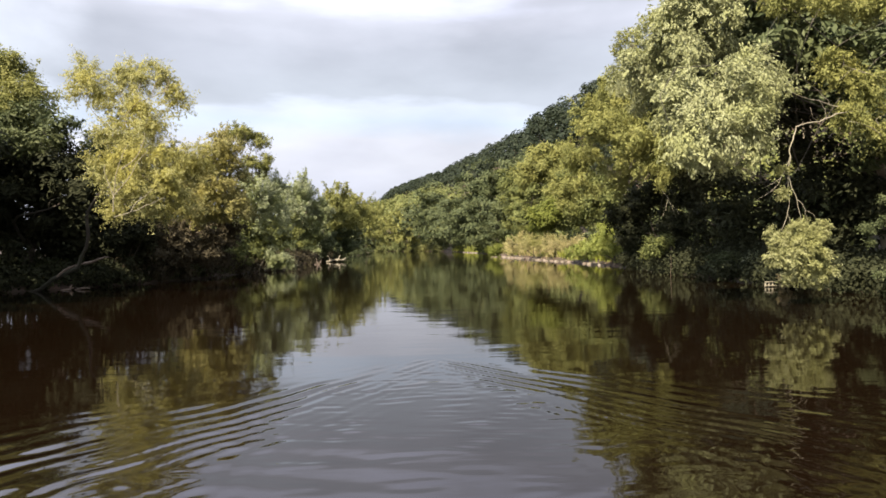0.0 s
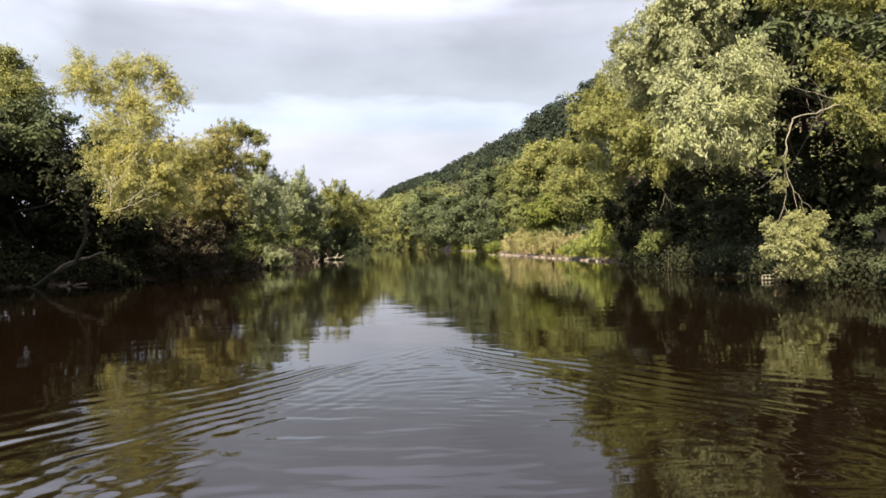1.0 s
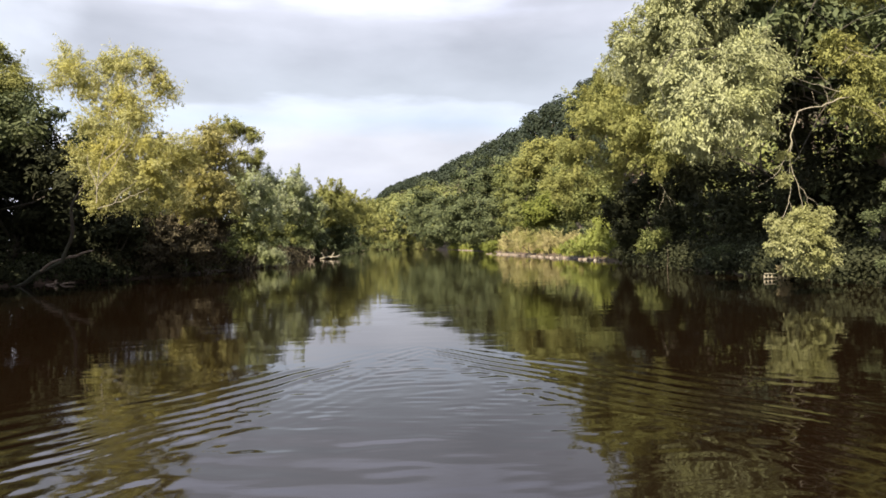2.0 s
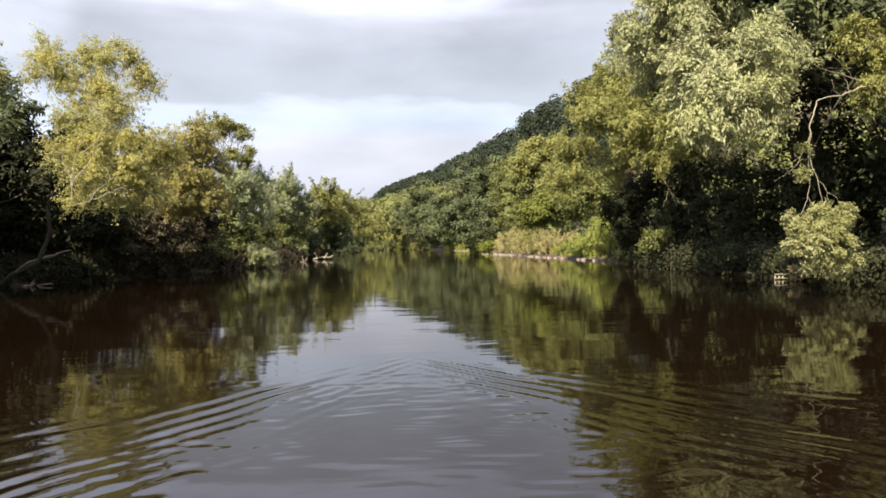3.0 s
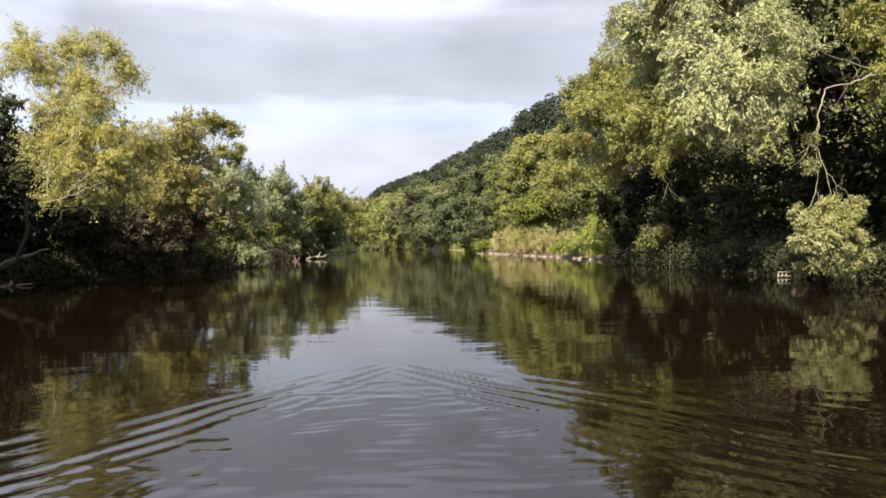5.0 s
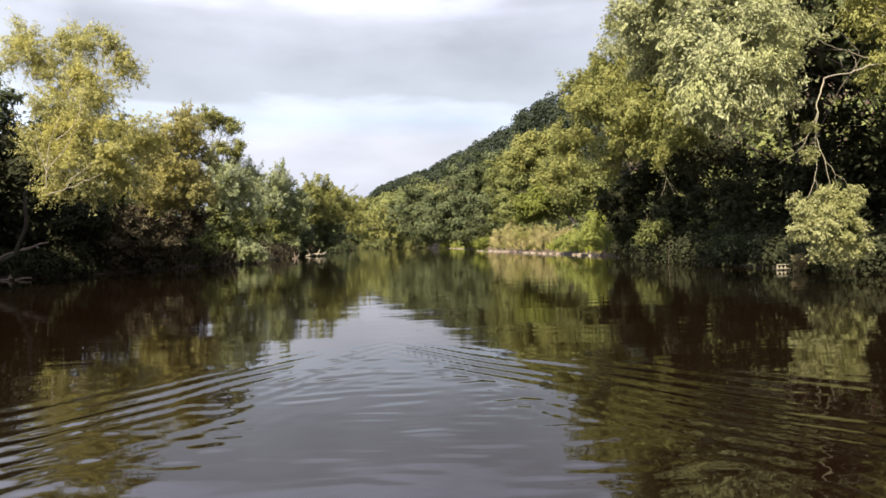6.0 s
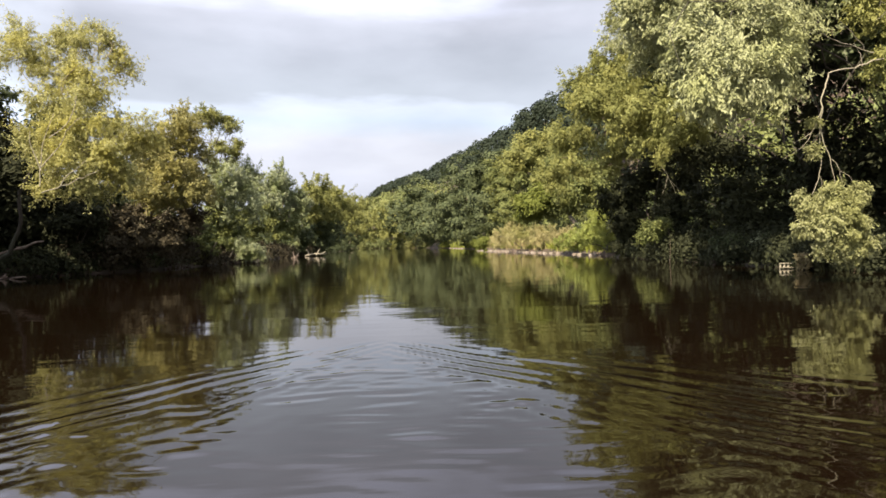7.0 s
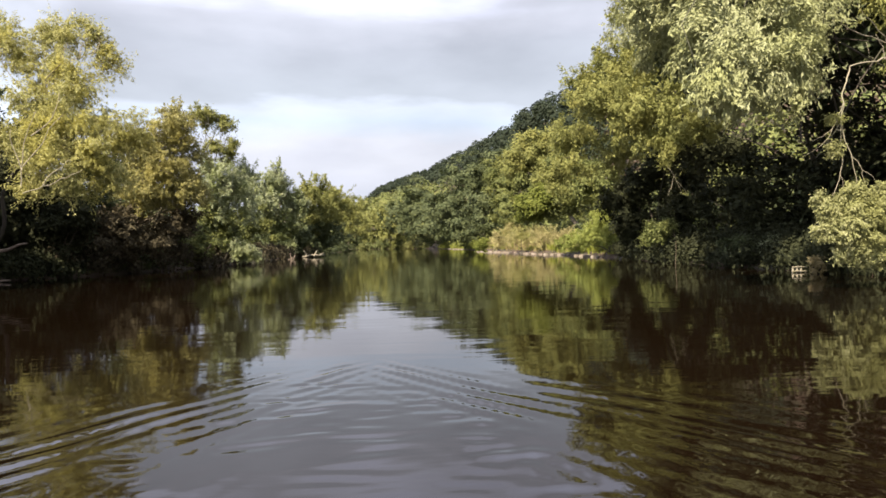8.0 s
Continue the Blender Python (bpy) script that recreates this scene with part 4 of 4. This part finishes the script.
# ---- undergrowth on the banks ----
def blades(x, y, height, lean=0.3, width=0.03):
    """Upright blades of grass or reed: one bent, tapering leaf each."""
    n = len(x)
    z = land(x, y)
    turn = rng.uniform(0, 2 * math.pi, n)
    d = np.stack((np.cos(turn), np.sin(turn), np.zeros(n)), axis=1)
    s = np.stack((-np.sin(turn), np.cos(turn), np.zeros(n)), axis=1)
    h = (height * rng.uniform(0.55, 1.2, n))[:, None]
    foot = np.stack((x, y, z - 0.05), axis=1)
    up = np.array((0, 0, 1.0))
    mid = foot + up * h * 0.6 + d * h * lean * 0.35
    tip = foot + up * h * 0.95 + d * h * lean
    w = s * (width * rng.uniform(0.6, 1.3, n))[:, None]
    v = np.stack((foot - w * 0.6, foot + w * 0.6, mid + w, tip, mid - w), axis=1).reshape(-1, 3)
    return v, np.arange(5 * n).reshape(-1, 5)


def along_bank(line, y0, y1, d0, d1, n, out):
    """Random places beside a bank, d0 to d1 metres from the water, on the side out (+1 right, -1 left)."""
    lx, ly = np.array([p[0] for p in line], float), np.array([p[1] for p in line], float)
    y = rng.uniform(y0, y1, n)
    return np.interp(y, ly, lx) + out * rng.uniform(d0, d1, n), y


def patch(name, label, x, y, height, mat, width, lean=0.3):
    height = height * (0.75 + 0.35 * np.sin(x * 0.9 + 2.0 * np.sin(y * 0.37)) + 0.3 * np.sin(y * 0.61 + x * 0.23))
    height = np.clip(height, 0.25, None)
    ob = part(name, mesh_of(name, *blades(x, y, height, lean, width), mat))
    return tagged(ob, label, "grass", kind="stuff")


RB_UP, LB_UP = RIGHT_BANK[:11], LEFT_BANK[:12]
x, y = along_bank(RB_UP, 64, 88, 0.7, 9.0, 9000, 1)
y = y + rng.normal(0, 2.5, len(y))
patch("tall_grass", "tall bright green waterside grass on the sunny bank", x, y, np.full(len(x), 0.9), GRASS, 0.04)
x, y = along_bank(RB_UP, 80, 132, 0.9, 9.0, 8000, 1)
y = y + rng.normal(0, 3.0, len(y))
patch("dry_reeds", "straw-coloured grass and reeds on the bank", x, y, np.full(len(x), 1.25), REED, 0.05, 0.6)
x, y = along_bank(RB_UP, 80, 136, 0.9, 9.0, 6000, 1)
patch("bank_grass", "green grass among dry weeds on the sunny bank", x, y, np.full(len(x), 1.0), GRASS, 0.05, 0.6)
# two swards in darkened leaf, laid over sunlit earth to read as shade
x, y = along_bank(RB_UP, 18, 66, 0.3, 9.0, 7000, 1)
patch("bank_grass", "rough shade-darkened grass under the trees", x, y, np.full(len(x), 0.45), SHADE, 0.05, 0.6)
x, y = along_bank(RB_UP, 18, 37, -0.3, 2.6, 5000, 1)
patch("bank_grass", "shade-darkened rank grass hanging over the near waterline", x, y, np.full(len(x), 0.75), SHADE, 0.05, 0.7)
x, y = along_bank(RB_UP, 130, 206, 0.2, 9.0, 8000, 1)
patch("bank_grass", "green grass along the far bank", x, y, np.full(len(x), 1.3), GRASS, 0.10, 0.4)
x, y = along_bank(LB_UP, 30, 70, 0.3, 12.0, 9000, -1)
patch("bank_grass", "rough shaded grass on the low bank", x, y, np.full(len(x), 0.5), DEEP, 0.05, 0.6)
x, y = along_bank(LB_UP, 70, 205, 0.1, 12.0, 9000, -1)
patch("bank_grass", "green grass between the waterside bushes", x, y, np.full(len(x), 0.9), DEEP, 0.07, 0.4)


# ---- shingle along the waterline ----
def shingle():
    """Low pale stones strung along the far waterline."""
    pieces = []
    for y0, y1, line, out, n in ((70, 134, RB_UP, 1, 110), (150, 206, RB_UP, 1, 90), (102, 128, RB_UP, 1, 75), (69, 75, RB_UP, 1, 22)):
        x, y = along_bank(line, y0, y1, -0.5, 0.5, n, out)
        for cx, cy in zip(x, y):
            r = rng.uniform(0.10, 0.32)
            ang = np.arange(6) * math.pi / 3 + rng.uniform(0, 1)
            ring = np.stack((np.cos(ang), np.sin(ang) * 0.8, np.zeros(6)), axis=1) * r * rng.uniform(0.8, 1.2, (6, 1))
            low, top = ring + np.array((cx, cy, -0.05)), ring * 0.6 + np.array((cx, cy, r * 0.55 + 0.03))
            v = np.concatenate((low, top))
            f = [(a, (a + 1) % 6, 6 + (a + 1) % 6, 6 + a) for a in range(6)] + [(6, 7, 8, 9), (6, 9, 10, 11)]
            pieces.append((v, np.array(f)))
    ob = part("shingle", mesh_of("shingle", *join(pieces), STONE))
    tagged(ob, "pale river stones strewn along the waterline", "stones", kind="stuff")


shingle()


# ---- driftwood and posts at the water's edge ----
def post(label, foot, head, thick, mat=BARK, name="wooden_post"):
    """A weathered stake, thinner at its splintered top."""
    foot, head = np.array(foot, float), np.array(head, float)
    ob = part(name, mesh_of(name, *tube(bend(foot, head, 6, 0.0, 0.02), [thick, thick * 1.05, thick, thick * 0.95, thick * 0.9, thick * 0.6]), mat, True))
    return tagged(ob, label, "post", "posts in the water")


post("thin pale stake standing in shallow water", (19.74, 47.28, -0.5), (19.77, 47.28, 1.56), 0.009)
post("short thin stake in shallow water", (20.62, 43.89, -0.5), (20.64, 43.89, 0.84), 0.008)
post("thin stick standing in the water", (21.66, 41.47, -0.5), (21.67, 41.47, 0.68), 0.008)


def drift(label, at, spans, thick, mat=DRIFTWOOD):
    """A stranded bough: a main stem and side stubs, given as offsets from its foot."""
    ob = thing("driftwood", at, label, "driftwood")
    for a, c in spans:
        a, c = np.array(at) + np.array(a), np.array(at) + np.array(c)
        part("bough", mesh_of("bough", *tube(bend(a, c, 7, 0.02, 0.05), np.linspace(thick, thick * 0.45, 7)), mat, True), ob)
    return ob


drift("pale stranded log with broken branches at the water's edge", (-10.2, 107.5, 0.08), [((-2.2, 0.6, 0.0), (1.2, -0.4, 0.25)), ((-0.4, 0, 0.1), (0.1, 0.2, 1.0)), ((0.2, 0, 0.15), (1.0, 0.3, 0.6)), ((-1.6, 0.3, 0.1), (-1.9, -0.2, 1.0))], 0.12, PALE_BARK)
drift("bleached root stump at the foot of the bank", (-11.94, 94.53, 0.00), [((-0.6, 0.4, 0), (0.5, -0.2, 0.3)), ((0, 0, 0), (-0.2, 0.1, 0.9)), ((0.2, 0, 0), (0.4, 0.2, 0.7))], 0.07)
drift("forked twig sticking out of the water", (-17.51, 65.72, 0.00), [((0, 0, -0.3), (-0.1, 0, 0.95)), ((-1.0, 0, 0.28), (0.7, 0, 0.12)), ((0.02, 0, 0.2), (0.4, 0, 0.6))], 0.075)
drift("pale broken bough jutting over the water", (-20.39, 45.09, 1.89), [((-2.19, 0.72, -0.95), (0.05, 0, 0)), ((0, 0, 0), (1.93, -0.9, 0.38))], 0.10)
drift("pale stick and stone-grey root snagged at the waterline", (-22.74, 47.37, 0.0), [((-0.4, 0.1, -0.05), (0.5, -0.1, 0.18)), ((0.2, 0, 0.05), (0.3, 0.1, 0.35)), ((0.5, 0.2, -0.05), (1.5, 0.1, 0.12))], 0.09)


def pallet(at):
    """A small weathered slatted crate half in the water beside a stump."""
    ob = thing("slatted_crate", at, "small weathered slatted timber crate half in the water", "crate")
    for x in (-0.30, -0.10, 0.10, 0.30):
        part("upright", mesh_of("upright", *tube([(at[0] + x, at[1], -0.3), (at[0] + x, at[1], 0.1), (at[0] + x + 0.02, at[1], 0.30)], [0.045, 0.045, 0.04]), PALE_BARK, True), ob)
    for z in (0.07, 0.27):
        part("rail", mesh_of("rail", *tube([(at[0] - 0.36, at[1] - 0.06, z), (at[0], at[1] - 0.06, z + 0.01), (at[0] + 0.36, at[1] - 0.06, z - 0.02)], [0.028, 0.032, 0.028]), PALE_BARK, True), ob)


pallet((20.60, 35.88, 0.00))


# ---- woodland on the hill ----
def woodland():
    kinds = {"crest": ([], [], []), "dark": ([], [], []), "green": ([], [], []), "olive": ([], [], [])}
    stems = []
    for x0, x1, y0, y1, step, per in ((15, 135, 60, 230, 8.5, 400), (-120, 140, 230, 480, 10.0, 175), (-160, 110, 480, 940, 13.0, 95), (-60, 125, 110, 700, 7.5, 55)):
        px, py = np.meshgrid(np.arange(x0, x1, step), np.arange(y0, y1, step))
        px = px.ravel() + rng.uniform(-0.45, 0.45, px.size) * step
        py = py.ravel() + rng.uniform(-0.45, 0.45, py.size) * step
        dr, sr = near_line(px, py, RIGHT_BANK)
        dv, sv = near_line(px, py, RIDGE)
        keep = (sr > 0) & (dr > 7) & ((sv < 0) | (dv < 14))
        keep &= (dr > 12) | (py > 165)
        keep &= (step != 7.5) | (dv < 18)
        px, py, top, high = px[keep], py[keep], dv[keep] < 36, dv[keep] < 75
        pz = land(px, py)
        for x, y, z, crest, upper in zip(px, py, pz, top, high):
            r = 4.2 * rng.uniform(0.75, 1.15) if crest else step * rng.uniform(0.42, 0.75)
            h = rng.uniform(9.5, 12.0) + 3.5 * (y < 340) if crest else rng.uniform(6.5, 10.5) if upper else rng.uniform(8, 16)
            c = np.array((x, y, z + h - r))
            k, count = 9, (210 if y < 330 else 110) if crest else per
            d = unit(rng.normal(0, 1, (k, 3)) + np.array((-0.2, -0.3, 0.5)))
            bc = c + d * r * 0.6 * np.array((1, 1, 1.1))
            pick = rng.integers(0, k, count)
            e = unit(rng.normal(0, 1, (count, 3)) + 0.5 * d[pick])
            p = bc[pick] + e * r * 0.5 * rng.uniform(0.75, 1.15, (count, 1))
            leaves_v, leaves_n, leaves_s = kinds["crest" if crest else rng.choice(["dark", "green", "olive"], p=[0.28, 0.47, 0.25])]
            leaves_v.append(p)
            leaves_n.append(unit(0.5 * e + 0.8 * unit(p - c) + np.array((0, 0, 0.3))))
            leaves_s.append(np.full(count, 1.15 + 0.0008 * y if crest else step * 0.095 if per > 300 else step * 0.125))
            stems.append(tube([(x, y, z - 0.5), (x, y, z + h * 0.5)], [0.25, 0.15], 4))
    ob = thing("woodland", (60, 150, 20), "dense green deciduous woodland covering the hillside", "woodland", kind="stuff")
    for kind, mat in (("crest", CREST_SHADOW), ("dark", GREEN), ("green", WOOD_LEAF), ("olive", HILL_LEAF)):
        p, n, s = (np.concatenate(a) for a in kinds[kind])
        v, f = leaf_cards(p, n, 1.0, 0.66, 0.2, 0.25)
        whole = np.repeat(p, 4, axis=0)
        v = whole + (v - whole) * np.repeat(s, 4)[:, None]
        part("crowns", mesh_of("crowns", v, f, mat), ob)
    part("trunks", mesh_of("trunks", *join(stems), BARK), ob)


woodland()


def scrub_belt(name, label, x, y, size, per, mat, leaf):
    """A band of low bushes, too many to count."""
    ps, ns = [], []
    for cx, cy, cz, r in zip(x, y, land(x, y), size * rng.uniform(0.6, 1.3, len(x))):
        e = unit(rng.normal(0, 1, (per, 3)) + np.array((0, 0, 0.5)))
        lump = 1 + 0.25 * np.sin(e[:, :1] * 5 + cx) * np.sin(e[:, 1:2] * 6 + cy)
        ps.append(np.array((cx, cy, cz + 0.5 * r)) + e * r * lump * rng.uniform(0.6, 1.05, (per, 1)) * np.array((1, 1, 0.95)))
        ns.append(e)
    ob = part(name, mesh_of(name, *leaf_cards(np.concatenate(ps), np.concatenate(ns), leaf, leaf * 0.5), mat))
    return tagged(ob, label, "bushes", kind="stuff")


x, y = along_bank(LB_UP, 50, 205, 3.0, 22.0, 130, -1)
scrub_belt("bush_belt", "dense green bushes behind the waterside trees", x, y, 2.6, 120, DEEP, 0.62)
# bushes in darkened leaf in place of shade on the bank
x, y = along_bank(LB_UP, 34, 60, 4.0, 22.0, 45, -1)
scrub_belt("bush_belt", "shade-darkened bushes on the bank", x, y, 2.4, 300, SHADE, 0.36)
x, y = along_bank(RB_UP, 128, 206, 0.5, 3.0, 40, 1)
scrub_belt("bush_belt", "low green bushes at the far water's edge", x, y, 1.5, 120, GREEN, 0.5)
x, y = along_bank(RB_UP, 96, 206, 3.0, 16.0, 80, 1)
scrub_belt("bush_belt", "green bushes at the foot of the wooded hill", x, y, 2.8, 170, GREEN, 0.6)
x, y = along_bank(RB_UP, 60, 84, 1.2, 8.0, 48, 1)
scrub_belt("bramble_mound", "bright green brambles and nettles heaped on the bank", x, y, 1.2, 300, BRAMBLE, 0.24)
x, y = along_bank(RB_UP, 84, 128, 2.0, 9.0, 50, 1)
scrub_belt("bramble_mound", "dry brownish weeds on the sunny bank", x, y, 1.2, 280, WEED, 0.3)
# darkened leaf gives this waterline its shade
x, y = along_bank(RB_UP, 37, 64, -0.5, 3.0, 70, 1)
scrub_belt("bush_belt", "shade-darkened low bushes at the water's edge", x, y, 1.1, 260, SHADE, 0.26)
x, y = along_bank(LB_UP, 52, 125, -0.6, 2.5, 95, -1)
scrub_belt("bush_belt", "low bushes at the water's edge, darkened for shade", x, y, 1.0, 180, UNDER, 0.3)
# trailing bushes added over sunlit earth, their colour standing for shade
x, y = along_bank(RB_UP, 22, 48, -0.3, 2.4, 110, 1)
scrub_belt("bush_belt", "shade-darkened trailing bushes hiding the bank", x, y, 0.9, 200, SHADE, 0.24)
# same darkened leaf across the river, in place of waterline shade
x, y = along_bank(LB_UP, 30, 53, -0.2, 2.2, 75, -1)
scrub_belt("bush_belt", "shade-darkened trailing bushes along the waterline", x, y, 0.9, 170, SHADE, 0.28)
x, y = along_bank(RB_UP, 30, 100, 5.0, 30.0, 130, 1)
scrub_belt("bush_belt", "bushes rising behind the bank trees", x, y, 2.8, 170, DEEP, 0.5)
x = rng.uniform(-75, 14, 150)
y = np.interp(x, [-160, -70, -18, 4, 15], [268, 266, 254, 240, 206]) + rng.uniform(0.3, 9, 150)
scrub_belt("bush_belt", "green bushes along the outer bank of the bend", x, y, 2.4, 90, WOOD_LEAF, 0.8)
x = rng.uniform(-60, 12, 110)
y = np.interp(x, [-160, -70, -18, 4, 15], [268, 266, 254, 240, 206]) + rng.uniform(-0.6, 1.5, 110)
scrub_belt("bush_belt", "low bushes trailing into the water at the bend", x, y, 1.5, 90, WOOD_LEAF, 0.6)
x, y = along_bank(LB_UP, 120, 205, -0.5, 2.0, 70, -1)
scrub_belt("bush_belt", "low green bushes at the far water's edge", x, y, 1.3, 110, DEEP, 0.45)
